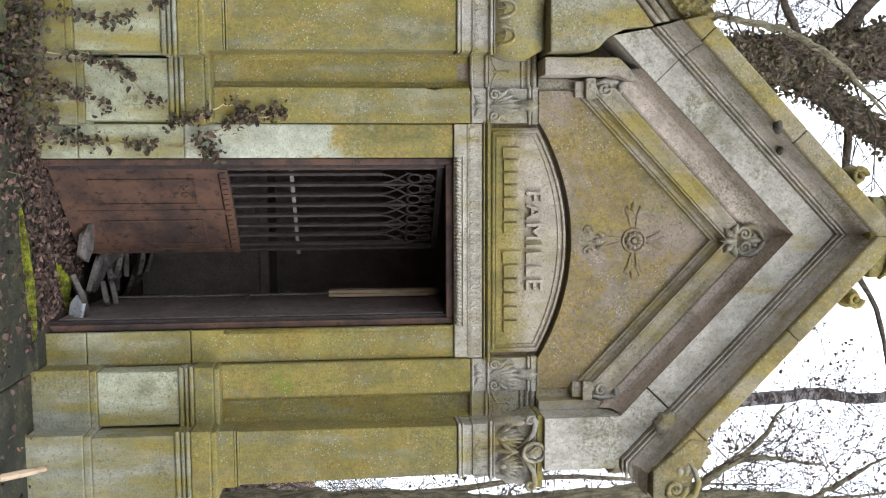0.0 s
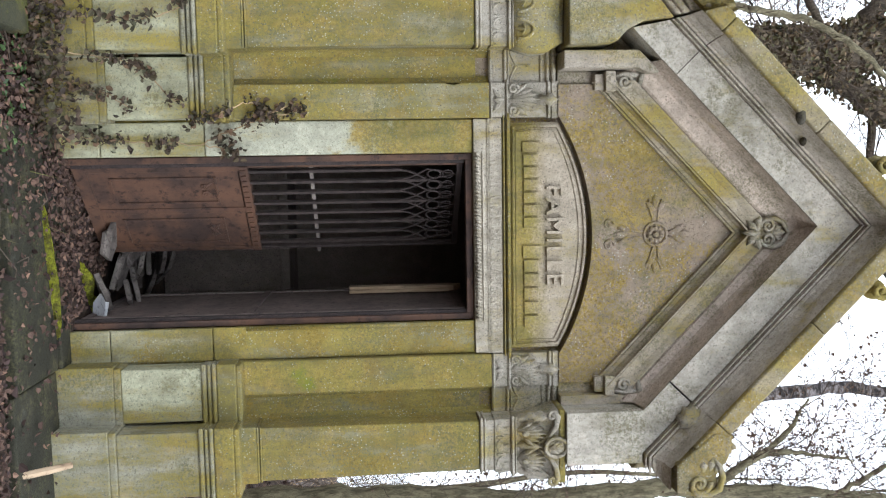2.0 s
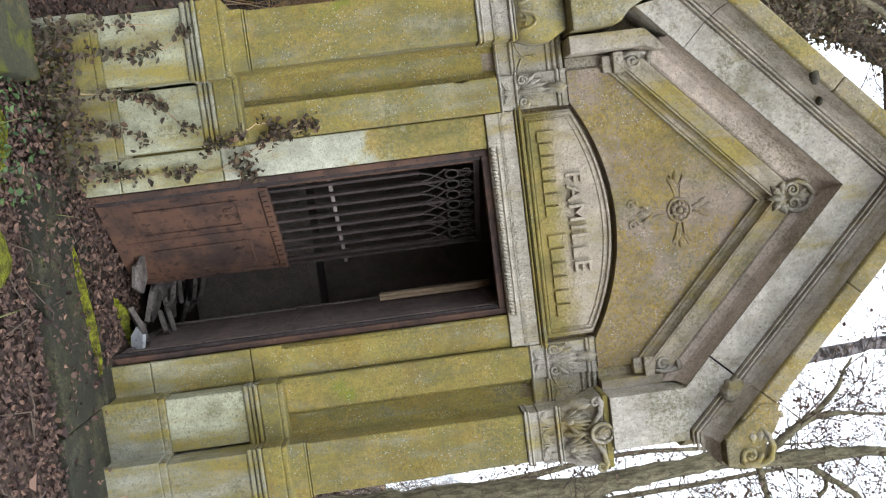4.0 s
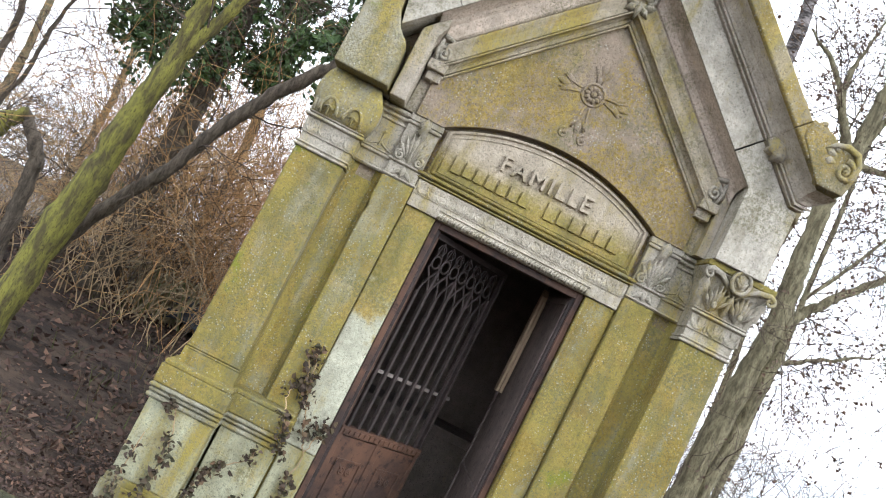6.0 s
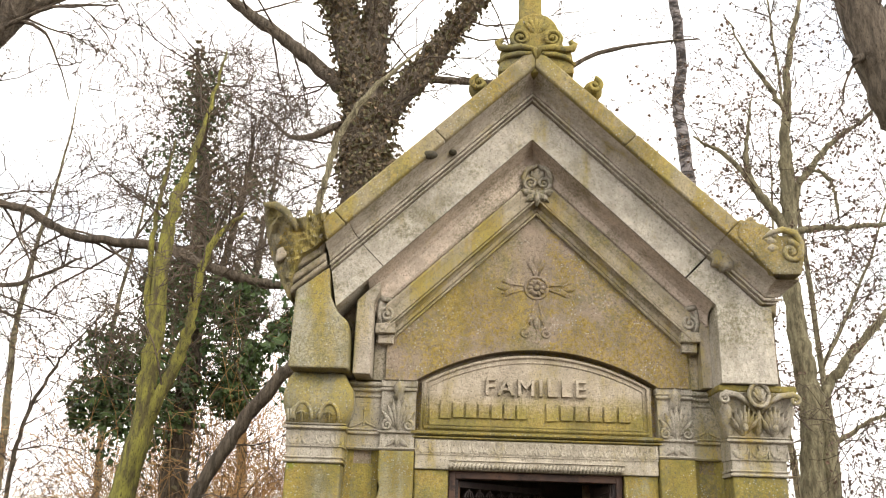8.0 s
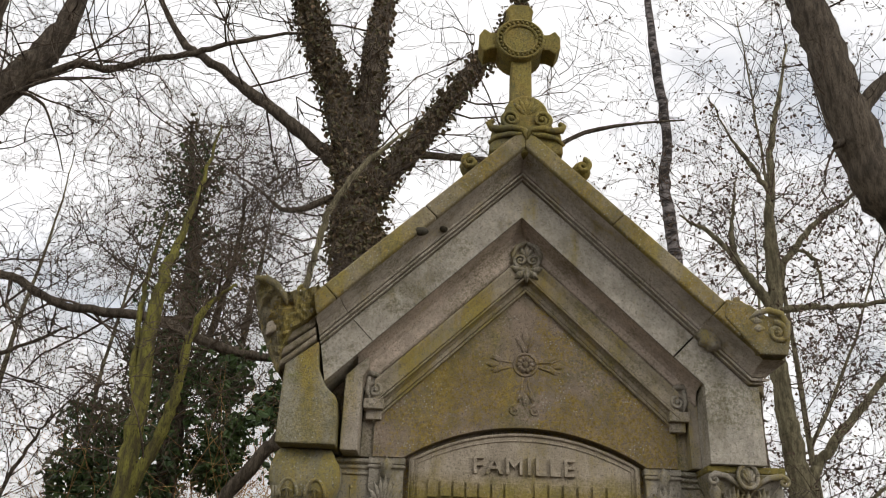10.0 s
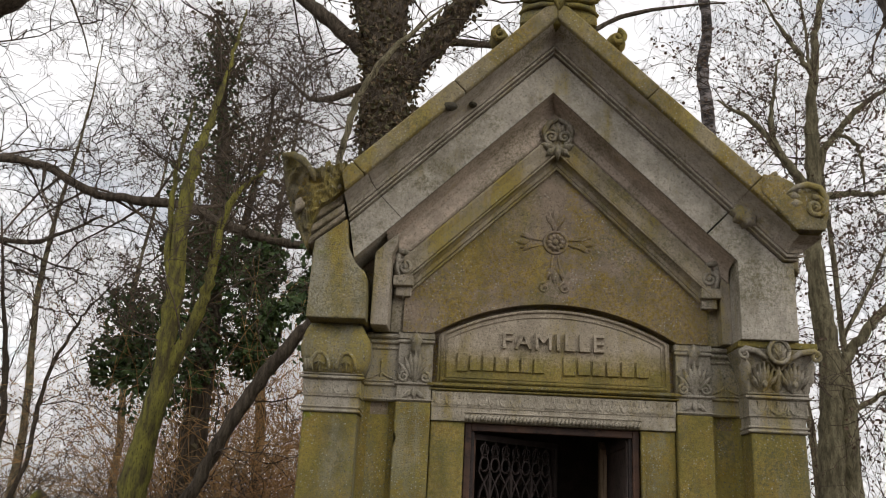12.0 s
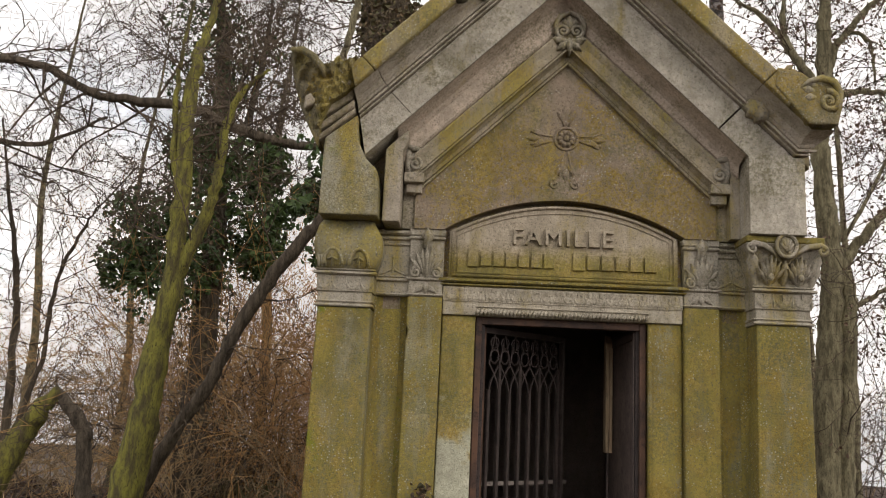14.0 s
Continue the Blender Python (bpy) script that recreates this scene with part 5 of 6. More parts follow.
BIG3 = [(-1.52, 5.0, 6.63, 0.19), (-0.95, 5.0, 7.44, 0.155), (-0.52, 5.0, 8.13, 0.125), (-0.12, 5.0, 8.77, 0.105), (0.18, 5.0, 9.25, 0.064), (0.57, 5.0, 10.15, 0.045), (0.98, 5.0, 11.33, 0.02)]
BIG4 = [(-1.78, 5.0, 7.05, 0.12), (-2.26, 5.0, 7.43, 0.10), (-2.74, 5.0, 7.84, 0.085), (-3.33, 5.0, 8.30, 0.075), (-3.84, 5.0, 8.68, 0.06), (-4.2, 5.0, 8.95, 0.05), (-4.6, 5.0, 9.6, 0.035), (-5.2, 5.0, 10.6, 0.015)]
big = tree("tree", "huge forked trunk clad in withered ivy", [BIG, BIG2, BIG3, BIG4, [(-1.02, 5.2, 7.43, 0.05), (0.38, 5.4, 7.53, 0.04), (1.58, 5.5, 8.13, 0.03), (2.78, 5.5, 8.33, 0.012)], [(-1.82, 4.9, 6.63, 0.05), (-2.42, 4.8, 6.33, 0.035), (-2.82, 4.8, 6.63, 0.012)]], BARK_DARK, 14, 36, 1.9, 0.016, 3, 5, 0.0, 5.8, sides=12)
for ctrl, n, th, sd in ((BIG, 9000, 0.085, 1), (BIG2, 1800, 0.045, 2), (BIG3, 3600, 0.08, 3)):
    ivy_coat(big, ctrl, n, th, 0.066, LEAF_IVY_TRUNK, sd, 3.0)
# sapling stem that bends before the big trunk
tree("tree", "thin pale bending stem behind the roof corner", [[(-1.62, 2.9, -0.1, 0.03), (-1.68, 2.9, 2.0, 0.03), (-1.76, 2.9, 4.4, 0.034), (-1.70, 2.9, 4.95, 0.033), (-1.60, 2.9, 5.45, 0.031), (-1.33, 2.9, 5.93, 0.027), (-0.85, 3.0, 6.5, 0.012)]], BARK_GREY, 19, 6, 0.6, 0.006, 2, 4, 0, 4.2)
# dense ivy tree
BUSH = [(-3.82, 6.0, -0.1, 0.20), (-3.77, 6.0, 1.64, 0.17), (-3.74, 6.0, 2.86, 0.15), (-3.74, 6.0, 3.84, 0.13), (-3.82, 6.0, 4.95, 0.115), (-3.84, 6.0, 5.75, 0.095), (-3.92, 6.0, 6.59, 0.075), (-4.08, 6.0, 7.47, 0.055), (-4.22, 6.0, 8.3, 0.02)]
BUSH2 = [(-3.77, 6.05, 4.2, 0.06), (-3.47, 6.05, 5.2, 0.05), (-3.32, 6.05, 6.2, 0.035), (-3.27, 6.05, 7.2, 0.012)]
bush = tree("tree", "ivy-smothered tree with a dense dark green skirt", [BUSH, BUSH2], BARK_DARK, 15, 62, 1.6, 0.011, 3, 5, 0.02, 3.4, up=0.0)
ivy_coat(bush, BUSH, 1500, 0.17, 0.075, LEAF_IVY_TRUNK, 5, 1.0)


def ivy_mass(parent, blobs, n, size, material, seed):
    rng = random.Random(seed)
    out = []
    for _ in range(n):
        cx, cy, cz, rx, ry, rz = rng.choice(blobs)
        d = Vector((rng.gauss(0, 1), rng.gauss(0, 1), rng.gauss(0, 1))).normalized() * rng.random() ** 0.45
        p = Vector((cx + d.x * rx, cy + d.y * ry, cz + d.z * rz))
        if noise.noise((p.x * 2.1, p.y * 2.1, p.z * 2.1 + seed)) > -0.12:
            out.append(p)
    tagged(part("ivy", leaf_quads(out, size, rng, 0.0), material, parent, "dark green ivy foliage"), kind="stuff")


ivy_mass(bush, [(-4.47, 5.8, 3.7, 0.65, 0.5, 0.6), (-3.62, 5.8, 3.9, 0.7, 0.5, 0.7), (-4.12, 5.7, 3.0, 0.75, 0.5, 0.6), (-3.22, 5.8, 4.5, 0.45, 0.4, 0.5), (-4.82, 5.9, 3.2, 0.4, 0.4, 0.4), (-3.12, 5.9, 3.5, 0.4, 0.4, 0.45), (-2.47, 5.9, 4.1, 0.35, 0.35, 0.3), (-4.02, 5.8, 4.6, 0.45, 0.4, 0.5)], 11500, 0.085, LEAF_IVY, 4)
ivy_mass(bush, [(-4.02, 5.9, 5.6, 0.55, 0.45, 0.6), (-4.17, 5.9, 6.6, 0.5, 0.45, 0.7), (-4.02, 5.9, 7.4, 0.45, 0.35, 0.5), (-3.42, 5.9, 6.0, 0.5, 0.4, 0.6)], 3000, 0.06, LEAF_IVY, 6)
ivy_mass(bush, [(-3.92, 5.9, 5.9, 0.75, 0.5, 0.9), (-4.02, 5.9, 7.1, 0.55, 0.4, 0.7), (-3.22, 5.9, 6.1, 0.5, 0.4, 0.7)], 1500, 0.055, LEAF_IVY_TRUNK, 9)
# ivy hanging by the chapel corner
hang = tree("tree", "thin stem hung with ivy behind the chapel corner", [[(-1.45, 3.0, -0.1, 0.03), (-1.5, 3.0, 2.0, 0.03), (-1.65, 3.0, 3.3, 0.022), (-1.85, 3.0, 3.9, 0.01)]], BARK_DARK, 21, 8, 0.5, 0.006, 2, 4, 0.05, 2.6)
ivy_mass(hang, [(-1.85, 3.0, 3.75, 0.22, 0.2, 0.22), (-2.0, 3.0, 3.35, 0.24, 0.2, 0.25), (-1.85, 3.0, 2.9, 0.16, 0.2, 0.4), (-2.2, 3.1, 3.95, 0.25, 0.2, 0.14), (-2.25, 3.05, 3.3, 0.12, 0.12, 0.14)], 720, 0.07, LEAF_IVY, 12)
# birch
tree("tree", "slim birch with dark flaking bark", [[(3.32, 8.0, -0.1, 0.14), (3.27, 8.0, 4.2, 0.12), (3.24, 8.0, 7.28, 0.109), (3.15, 8.0, 8.7, 0.101), (3.26, 8.0, 9.57, 0.092), (3.16, 8.0, 11.07, 0.084), (3.09, 8.0, 12.57, 0.067), (3.05, 8.0, 14.7, 0.03)]], BARK_BIRCH, 16, 16, 1.3, 0.008, 2, 4, 0.05, 8.0)
# tree with withered hanging leaves beside the chapel
tree("tree", "twin-stemmed grey tree hung with withered leaves", [
    [(2.85, 3.6, -0.1, 0.14), (2.85, 3.6, 0.9, 0.125), (2.85, 3.6, 1.56, 0.118), (2.9, 3.6, 2.34, 0.115), (2.96, 3.6, 2.97, 0.112), (2.94, 3.6, 3.4, 0.102), (2.9, 3.6, 3.9, 0.092), (2.88, 3.6, 4.41, 0.086), (2.94, 3.6, 4.94, 0.078), (2.96, 3.6, 5.44, 0.068), (2.99, 3.6, 5.9, 0.056), (3.06, 3.6, 6.3, 0.046), (3.1, 3.6, 6.79, 0.036), (3.25, 3.6, 7.37, 0.026), (3.46, 3.6, 8.21, 0.012)],
    [(2.94, 3.56, -0.1, 0.095), (2.96, 3.56, 0.9, 0.085), (3, 3.56, 1.56, 0.078), (3.06, 3.56, 2.34, 0.075), (3.08, 3.56, 2.83, 0.07), (3.04, 3.58, 3.11, 0.06), (2.96, 3.6, 3.41, 0.04)],
    [(3.04, 3.58, 3.06, 0.06), (3.12, 3.6, 3.23, 0.052), (3.25, 3.6, 3.41, 0.048), (3.46, 3.6, 3.66, 0.042), (3.96, 3.6, 4.21, 0.028), (4.46, 3.6, 5.01, 0.012)],
    [(2.96, 3.6, 5.06, 0.05), (3.08, 3.6, 5.36, 0.04), (3.28, 3.6, 5.64, 0.034), (3.54, 3.6, 5.91, 0.027), (3.81, 3.6, 6.11, 0.02), (4.26, 3.6, 6.51, 0.008)],
    [(3.23, 3.6, 5.56, 0.022), (3.39, 3.6, 5.44, 0.02), (3.44, 3.6, 5.26, 0.017), (3.44, 3.6, 4.99, 0.010)],
    [(2.94, 3.6, 4.83, 0.042), (3.25, 3.6, 4.89, 0.034), (3.58, 3.6, 4.91, 0.028), (3.98, 3.6, 4.98, 0.022), (4.57, 3.6, 5.11, 0.010)],
    [(2.91, 3.6, 4.86, 0.055), (2.75, 3.62, 5.13, 0.048), (2.62, 3.65, 5.37, 0.040), (2.42, 3.7, 5.69, 0.028), (2.05, 3.7, 5.94, 0.012)],
    [(2.64, 3.65, 5.31, 0.03), (2.58, 3.65, 5.61, 0.032), (2.6, 3.65, 5.89, 0.02), (2.71, 3.65, 6.41, 0.008)],
    [(3.02, 3.6, 6.21, 0.03), (2.85, 3.6, 6.57, 0.022), (2.69, 3.6, 6.85, 0.016), (2.46, 3.6, 7.41, 0.008)],
    [(3.06, 3.56, 2.69, 0.032), (3.21, 3.56, 2.79, 0.028), (3.42, 3.56, 2.91, 0.022), (3.96, 3.56, 3.21, 0.010)],
], BARK_GREY, 17, 84, 1.25, 0.008, 3, 4, 0.05, 1.1, LEAF_WITHER, 0.040, 4200, up=0.2)
tree("tree", "bare young tree with withered leaves behind the chapel", [[(4.4, 6.5, -0.1, 0.05), (4.4, 6.5, 3.0, 0.045), (4.3, 6.5, 6.0, 0.03), (4.2, 6.5, 9.0, 0.018), (4.1, 6.5, 11.0, 0.008)], [(4.35, 6.5, 4.0, 0.03), (5.2, 6.5, 5.6, 0.02), (5.8, 6.5, 7.2, 0.008)]], BARK_GREY, 27, 60, 1.7, 0.009, 3, 4, 0.05, 2.5, LEAF_WITHER, 0.05, 2800)
# dark trunk that leans in overhead
tree("tree", "heavy dark trunk leaning in from above", [[(4.1, 1.4, -0.1, 0.27), (3.8, 1.3, 2, 0.24), (3.13, 1.2, 4.5, 0.205), (2.87, 1.2, 4.98, 0.193), (2.72, 1.2, 5.57, 0.174), (2.63, 1.2, 6.22, 0.155), (2.52, 1.2, 6.8, 0.147), (2.4, 1.2, 7.43, 0.135), (2.1, 1.2, 9, 0.08)], [(2.78, 1.2, 5.4, 0.05), (2.62, 1.15, 5.35, 0.04), (2.52, 1.1, 5.28, 0.025)], [(2.72, 1.2, 5.5, 0.08), (3, 1.2, 5.9, 0.06), (3.5, 1.2, 6.4, 0.04)]], BARK_DARK, 18, 8, 0.9, 0.012, 3, 4, 0.0, 5.2, sides=12)
# crown of a big tree whose boughs reach in overhead
tree("tree", "big bare tree whose boughs reach in overhead", [
    [(-7.6, 3.4, -0.1, 0.4), (-7.2, 3.4, 3.5, 0.33), (-6.1, 3.4, 6.2, 0.22), (-5.52, 3.4, 6.87, 0.185), (-5.25, 3.4, 7.25, 0.165), (-5.06, 3.4, 7.57, 0.15), (-4.9, 3.4, 8.1, 0.11), (-4.7, 3.4, 9.6, 0.05)],
    [(-5.5, 3.4, 6.95, 0.08), (-5.25, 3.4, 7.09, 0.055), (-4.7, 3.4, 7.36, 0.046), (-4.31, 3.4, 7.315, 0.042), (-3.9, 3.4, 7.47, 0.038), (-3.46, 3.4, 7.56, 0.034), (-2.98, 3.4, 7.75, 0.027), (-2.2, 3.4, 7.95, 0.016)],
    [(-5.9, 3.4, 7.2, 0.09), (-5.75, 3.4, 8.2, 0.07), (-6.0, 3.4, 9.2, 0.05)],
    [(-5.3, 3.4, 7.0, 0.03), (-4.9, 3.4, 6.75, 0.014), (-4.55, 3.4, 6.0, 0.006)],
], BARK_DARK, 20, 24, 1.5, 0.014, 3, 4, 0.0, 6.3, sides=10)
# low stumps and saplings at the edge
tree("tree", "short broken dark mossy stump", [[(-3.90, 3.5, -0.1, 0.085), (-3.94, 3.5, 0.68, 0.072), (-3.98, 3.5, 1.08, 0.072), (-4.02, 3.5, 1.30, 0.070), (-4.18, 3.5, 1.50, 0.060), (-4.33, 3.5, 1.64, 0.04)]], BARK_DARK, 22, 4, 0.6, 0.008, 2, 4, 0, 0.8)
tree("tree", "mossy trunk lying aslant", [[(-5.1, 3.5, -0.05, 0.17), (-4.85, 3.5, 0.62, 0.15), (-4.66, 3.5, 1.05, 0.125), (-4.45, 3.5, 1.42, 0.09), (-4.28, 3.5, 1.62, 0.05)]], BARK_MOSSY, 23, 6, 0.9, 0.008, 3, 4, 0, 0.6)
tree("tree", "slim dark bare leafless sapling", [[(-5.2, 4.5, -0.1, 0.06), (-5.27, 4.5, 1.2, 0.046), (-5.31, 4.5, 2.14, 0.04), (-5.39, 4.5, 2.87, 0.032), (-5.55, 4.5, 3.56, 0.022), (-5.8, 4.5, 4.6, 0.01)], [(-5.24, 4.5, 0.9, 0.03), (-5.0, 4.5, 1.92, 0.026), (-4.94, 4.5, 2.77, 0.022), (-4.76, 4.5, 3.28, 0.018), (-4.6, 4.5, 3.6, 0.012), (-4.2, 4.5, 4.1, 0.006)]], BARK_DARK, 24, 26, 1.2, 0.009, 3, 4, 0.0, 1.0)
for k in range(9):
    x, y = (-7.5 + k * 0.75 if k < 6 else 2.0 + (k - 6) * 1.6), 9.0 + (k * 37 % 5)
    tree("tree", "bare young tree in the wood behind", [[(x, y, -0.1, 0.08), (x + 0.1, y, 2.5, 0.065), (x - 0.1, y, 5.0, 0.045), (x + 0.15, y, 8.0, 0.02), (x + 0.2, y, 9.5, 0.006)]], BARK_GREY, 40 + k, 30, 1.7, 0.010, 3, 4, 0.0, 1.2, group="young trees")


# ---- brown shrubs behind, leaf litter, ivy on the plinth ----
def shrub(cx, cy, rx, ry, n, h, seed, material, label):
    rng = random.Random(seed)
    s = Shape()
    for _ in range(n):
        x, y = cx + rng.gauss(0, rx * 0.5), cy + rng.gauss(0, ry * 0.5)
        twig(s, Vector((x, y, ground_height(x, y) - 0.05)), Vector((rng.gauss(0, 0.35), rng.gauss(0, 0.35), 1)), h * rng.uniform(0.5, 1.15), 0.009, 2, rng, 0.03, 4, 0.7, None, 0.2)
    ob = new("shrub", mesh_of("shrub", s, material))
    tagged(ob, label, "shrub", "shrubs", "stuff")


shrub(-2.6, 7.5, 1.7, 1.0, 300, 3.6, 1, TWIG_ORANGE, "thicket of dry orange-tan stems")
shrub(-4.8, 8.5, 2.6, 1.2, 120, 3.0, 2, TWIG_DRY, "thicket of dry brown stems")
shrub(-3.2, 5.2, 1.6, 0.8, 36, 1.6, 3, TWIG_DRY, "thicket of bare brown twigs")
shrub(-6.6, 6.5, 2.0, 1.2, 36, 2.0, 4, TWIG_DRY, "thicket of bare brown twigs")
shrub(-6.3, 4.8, 0.9, 0.6, 56, 2.2, 8, TWIG_DRY, "loose thicket of bare twigs")
shrub(-3.6, 6.6, 1.2, 0.6, 60, 2.4, 9, TWIG, "dark thicket of bare twigs")
shrub(3.6, 7.5, 2.2, 1.2, 70, 2.2, 5, TWIG, "thicket of bare brown twigs")
shrub(4.4, 5.0, 0.9, 0.8, 26, 2.8, 12, TWIG, "loose thicket of bare brown twigs")
shrub(3.6, 11.0, 5.0, 2.0, 140, 2.8, 6, TWIG_DRY, "far thicket of dry stems")
shrub(-8.0, 12.0, 7.0, 2.0, 90, 2.6, 7, TWIG_DRY, "far thicket of dry stems")


def free_spot(x, y):
    return not (-1.32 < x < 1.32 and -0.12 < y < 2.7)


def litter():
    rng = random.Random(5)
    near, far = [], []
    while len(near) < 26000:
        x, y = rng.gauss(-0.4, 1.5), rng.gauss(-0.6, 1.3)
        on_step = -0.6 < x < 1.75 and -0.66 < y < -0.13
        if not free_spot(x, y) or (on_step and rng.random() < 0.90) or (0.5 < x < 2 and y > -0.66 and rng.random() < 0.5):
            continue
        near.append((x, y, (-0.04 if on_step else ground_height(x, y) + 0.012) + 0.03 * rng.random() ** 2))
    while len(far) < 13000:
        x, y = rng.uniform(-9, 7), rng.uniform(2.0, 10) if rng.random() < 0.7 else rng.uniform(-2.0, 10)
        if free_spot(x, y):
            far.append((x, y, ground_height(x, y) + 0.02 + 0.05 * rng.random()))
    for _ in range(2600):
        x, y = rng.uniform(-0.5, 0.42), rng.uniform(-0.2, 0.55)
        if y > 0 and x > 0.4 - y * 0.3:
            continue
        if abs(y + 0.205 - 0.173 * x) < 0.045 or (0.08 < x < 0.45 and abs(y - 0.13 - 0.54 * (x - 0.05)) < 0.05):
            continue
        near.append((x, y, (-0.025 if y > -0.13 else -0.04) + 0.035 * rng.random() ** 2))
    for _ in range(420):
        x, y = rng.gauss(-0.55, 0.25), rng.gauss(-0.4, 0.25)
        near.append((x, y, -0.035 + 0.02 * rng.random()))
    for nm, pts, size in (("fallen_leaves", near, 0.031), ("fallen_leaves", far, 0.075)):
        ob = new(nm, mesh_of(nm, leaf_quads(pts, size, rng, 0.55), LEAF_DEAD))
        tagged(ob, "brown dead leaves strewn over the ground", "leaves", kind="stuff")
    # twigs lying about, thin stems of bramble
    s = Shape()
    for _ in range(120):
        x, y = rng.uniform(-3, 1.6), rng.uniform(-1.7, -0.3) if rng.random() < 0.7 else rng.uniform(-0.5, 2)
        if not free_spot(x, y):
            continue
        a, L = rng.uniform(0, 6.28), rng.uniform(0.1, 0.4)
        z = ground_height(x, y) + 0.02
        s.tube([(x, y, z), (x + L * 0.5 * math.cos(a), y + L * 0.5 * math.sin(a), z + rng.uniform(0.01, 0.06)), (x + L * math.cos(a + 0.4), y + L * math.sin(a + 0.4), z + 0.01)], [0.004, 0.0035, 0.002], 4)
    tagged(new("fallen_twigs", mesh_of("fallen_twigs", s, TWIG)), "thin dry twigs lying on the leaves", "twigs", kind="stuff")
    # blades of grass and weeds
    s = Shape()
    for _ in range(2600):
        x, y = rng.uniform(-5.5, 3.5), rng.uniform(-1.5, 7)
        if not free_spot(x, y) or noise.noise((x * 0.8, y * 0.8, 9)) < 0.05:
            continue
        z = ground_height(x, y)
        h, a = rng.uniform(0.06, 0.22), rng.uniform(0, 6.28)
        dx, dy = math.cos(a), math.sin(a)
        s.add([(x - dy * 0.005, y + dx * 0.005, z), (x + dy * 0.005, y - dx * 0.005, z), (x + dx * h * 0.5, y + dy * h * 0.5, z + h)], [(0, 1, 2)])
    tagged(new("grass", mesh_of("grass", s, GRASS)), "thin tufts of wild grass", "grass", kind="stuff")


litter()


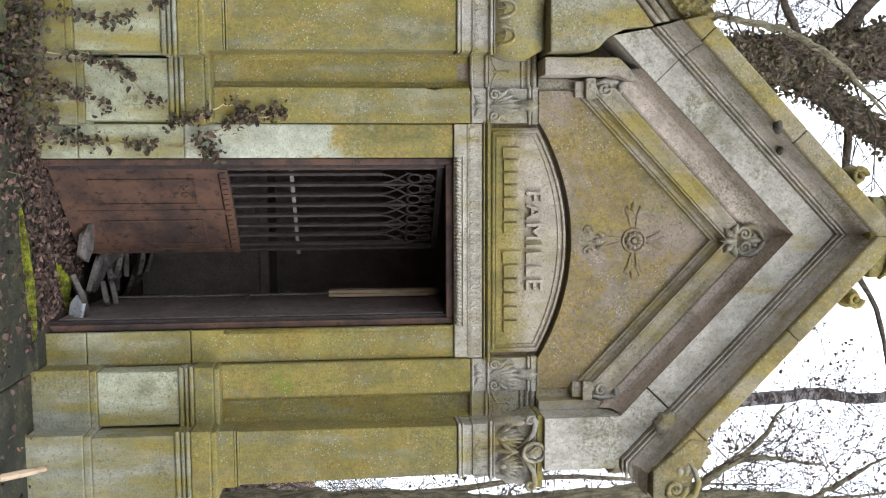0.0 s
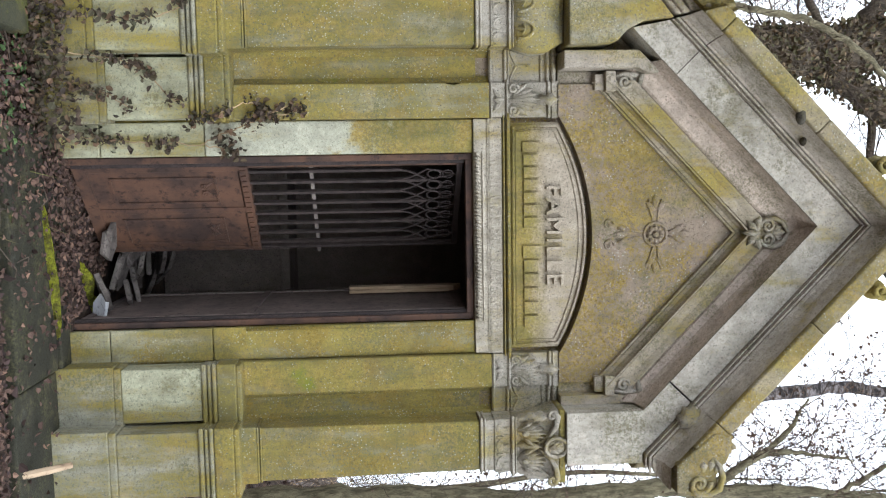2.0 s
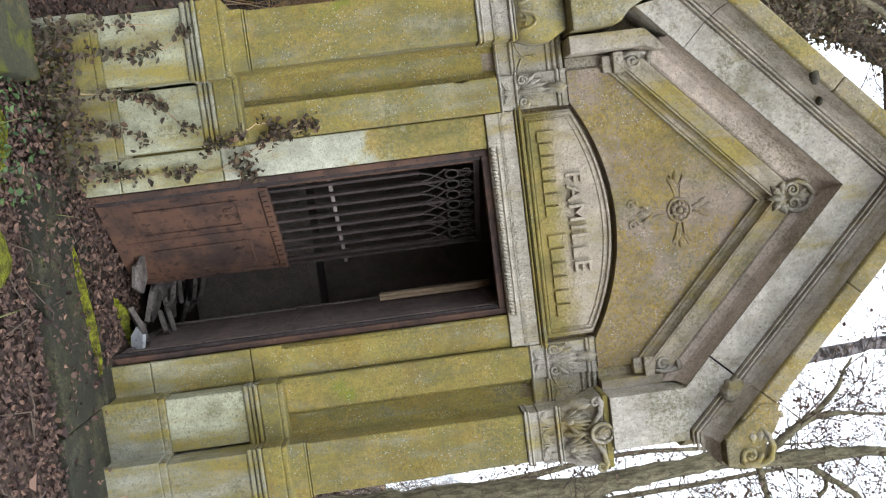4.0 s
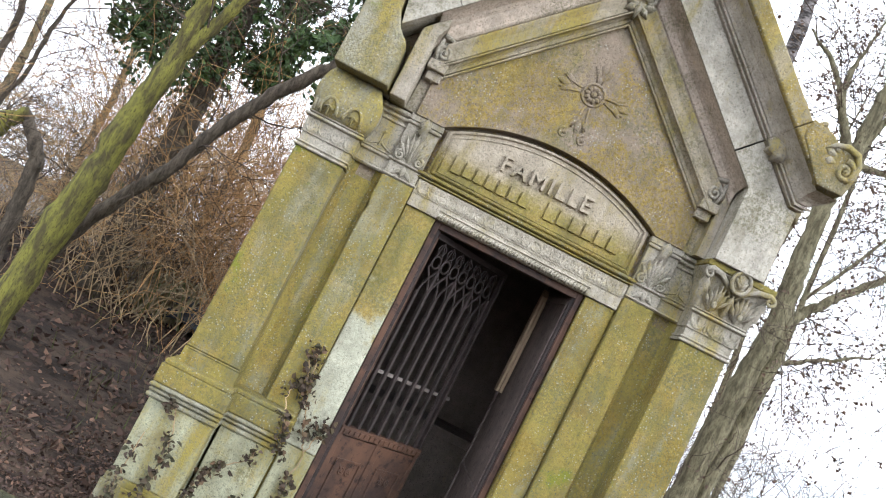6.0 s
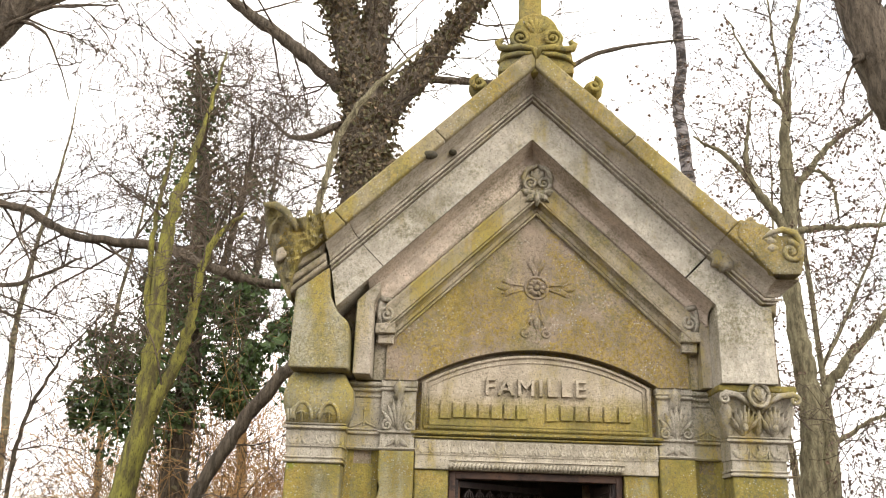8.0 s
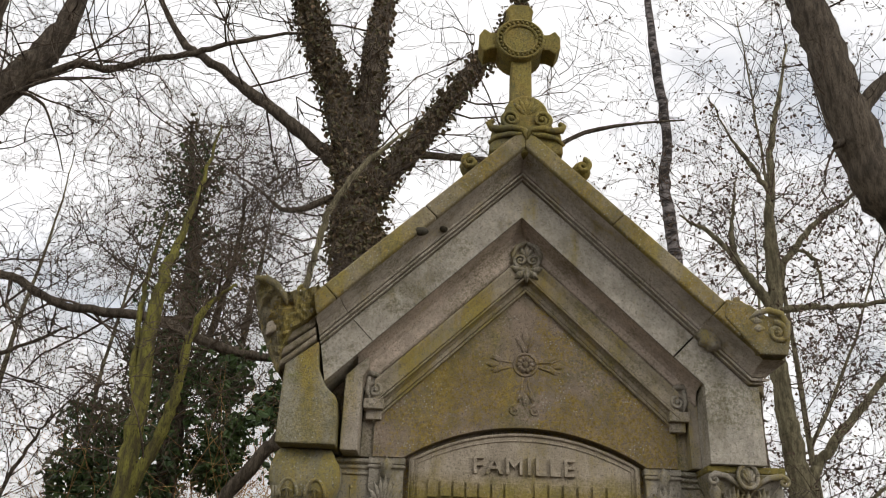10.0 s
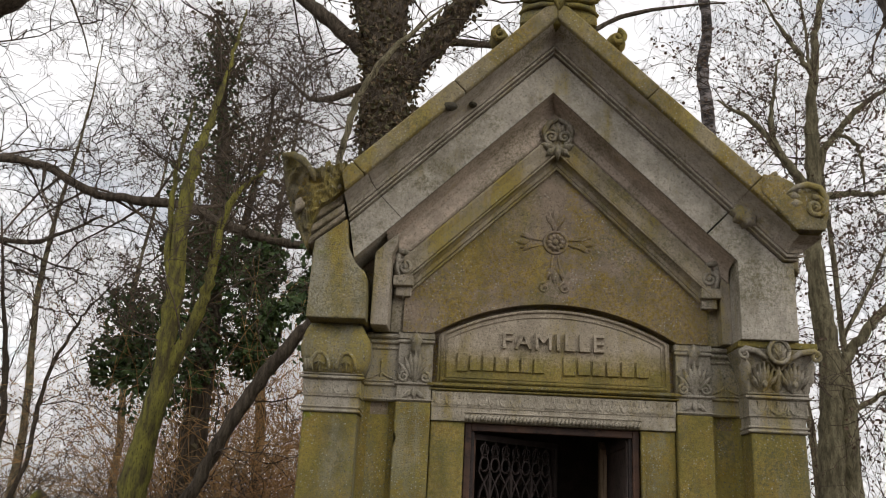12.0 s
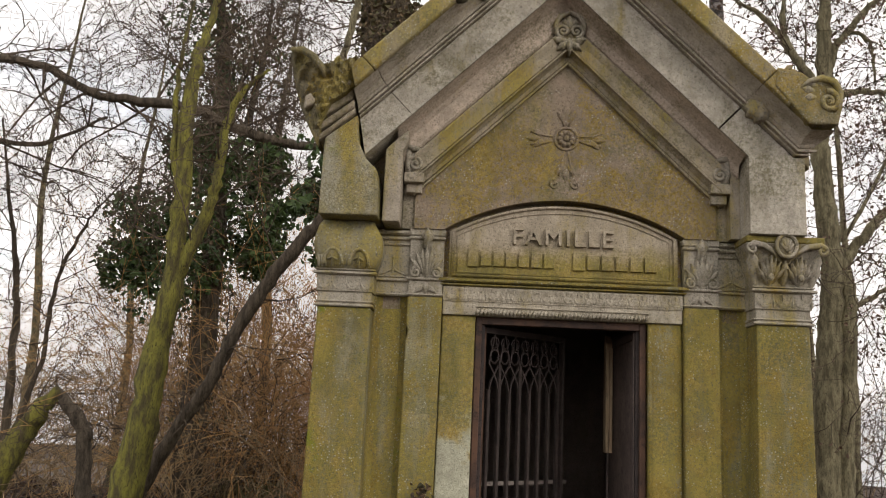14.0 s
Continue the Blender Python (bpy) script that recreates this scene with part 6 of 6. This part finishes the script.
def climbing_ivy():
    """Half-withered ivy that climbs the plinth beside the door."""
    rng = random.Random(8)
    t = thing("climbing_ivy", "half-withered ivy climbing the stone plinth", "ivy")
    stems = [
        [(-1.1, -0.30, -0.1), (-1.12, -0.275, 0.2), (-1.10, -0.27, 0.45), (-1.14, -0.27, 0.62), (-1.18, -0.275, 0.68)],
        [(-0.98, -0.29, -0.1), (-0.93, -0.275, 0.25), (-0.90, -0.14, 0.42), (-0.80, -0.13, 0.52), (-0.72, -0.13, 0.60)],
        [(-0.60, -0.10, -0.1), (-0.55, -0.02, 0.15), (-0.53, -0.015, 0.35), (-0.52, -0.012, 0.55), (-0.50, -0.012, 0.75), (-0.47, -0.012, 0.88)],
        [(-0.62, -0.12, 0.66), (-0.66, -0.135, 0.80), (-0.72, -0.06, 0.95), (-0.66, -0.05, 1.08), (-0.69, -0.05, 1.22)],
        [(-0.52, -0.012, 0.70), (-0.58, -0.02, 0.84), (-0.63, -0.05, 0.98), (-0.70, -0.05, 1.14)],
        [(-1.25, -0.3, -0.1), (-1.26, -0.275, 0.2), (-1.24, -0.27, 0.5)],
        [(-0.80, -0.15, -0.1), (-0.78, -0.14, 0.2), (-0.70, -0.13, 0.36)],
    ]
    pts = []
    for st in stems:
        c, _ = curve_points([(*p, 0.004) for p in st], 8, 0.004, rng)
        part("stem", Shape().tube(c, 0.0035, 4), TWIG_DRY, t)
        for p in c:
            for _ in range(8 if p[2] < 0.2 else 6):
                if noise.noise((p[0] * 7, p[2] * 7, 3)) > -0.16:
                    pts.append((p[0] + rng.gauss(0, 0.022), p[1] - abs(rng.gauss(0.012, 0.012)), p[2] + rng.gauss(0, 0.022)))
    for _ in range(1000):
        x = rng.uniform(-1.3, -0.5)
        pts.append((x, -0.28 - rng.random() * 0.12 if x < -0.94 else -0.15 - rng.random() * 0.2, -0.1 + 0.26 * rng.random() ** 1.8))
    tagged(part("leaves", leaf_quads(pts, 0.036, rng), LEAF_IVY_DRY, t), kind="stuff")
    green = [(rng.uniform(-2.0, -0.45), rng.uniform(-1.6, -0.3), ground_height(-1, -1) + 0.03 + 0.05 * rng.random()) for _ in range(900)]
    ob = new("ground_ivy", mesh_of("ground_ivy", leaf_quads(green, 0.042, rng, 0.5), LEAF_IVY))
    tagged(ob, "green ivy creeping over the leaf litter", "ivy", kind="stuff")


climbing_ivy()


def tarp():
    """A dark crumpled sheet left among dry reeds behind the chapel."""
    s = Shape()
    n = 22
    rings = []
    for j in range(n):
        y = -0.5 + j / (n - 1)
        rings.append([(x, y * 1.1, max(0.0, (0.42 - 0.9 * (x * x + y * y)) * (1 + 0.5 * noise.noise((x * 3, y * 3, 1)))) + 0.05 * noise.noise((x * 8, y * 8, 2))) for x in (-0.9 + 1.8 * i / (n - 1) for i in range(n))])
    s.v = [p for r in rings for p in r]
    s.f = [(j * n + i, j * n + i + 1, (j + 1) * n + i + 1, (j + 1) * n + i) for j in range(n - 1) for i in range(n - 1)]
    ob = new("plastic_sheet", mesh_of("plastic_sheet", s, SHEET, True))
    x, y = -2.75, 6.9
    ob.location = (x, y, ground_height(x, y) - 0.03)
    tagged(ob, "dark crumpled plastic sheet lying among reeds", "sheet")
    rng = random.Random(31)
    s = Shape()
    for _ in range(160):
        a, L = rng.uniform(0, 6.28), rng.uniform(0.4, 1.0)
        bx, by = -3.1 + rng.gauss(0, 0.15), 6.5 + rng.gauss(0, 0.15)
        z = ground_height(bx, by)
        dx, dy = math.cos(a) * L * 0.5, math.sin(a) * L * 0.5
        w = 0.012
        s.add([(bx - w, by, z), (bx + w, by, z), (bx + dx * 0.6 + w, by + dy * 0.6, z + L * 0.7), (bx + dx * 0.6 - w, by + dy * 0.6, z + L * 0.7), (bx + dx * 1.3, by + dy * 1.3, z + L * 0.55)], [(0, 1, 2, 3), (3, 2, 4)])
    ob = new("reed_clump", mesh_of("reed_clump", s, REED))
    tagged(ob, "clump of pale dry reed leaves", "reeds", kind="stuff")


SHEET = plain("dark_plastic", (0.02, 0.024, 0.03), (0.05, 0.055, 0.065), 5, 0.65)
REED = leafmat("dry_reeds", [(0.20, 0.16, 0.08), (0.36, 0.30, 0.19), (0.14, 0.15, 0.06)], 0.8)
tarp()
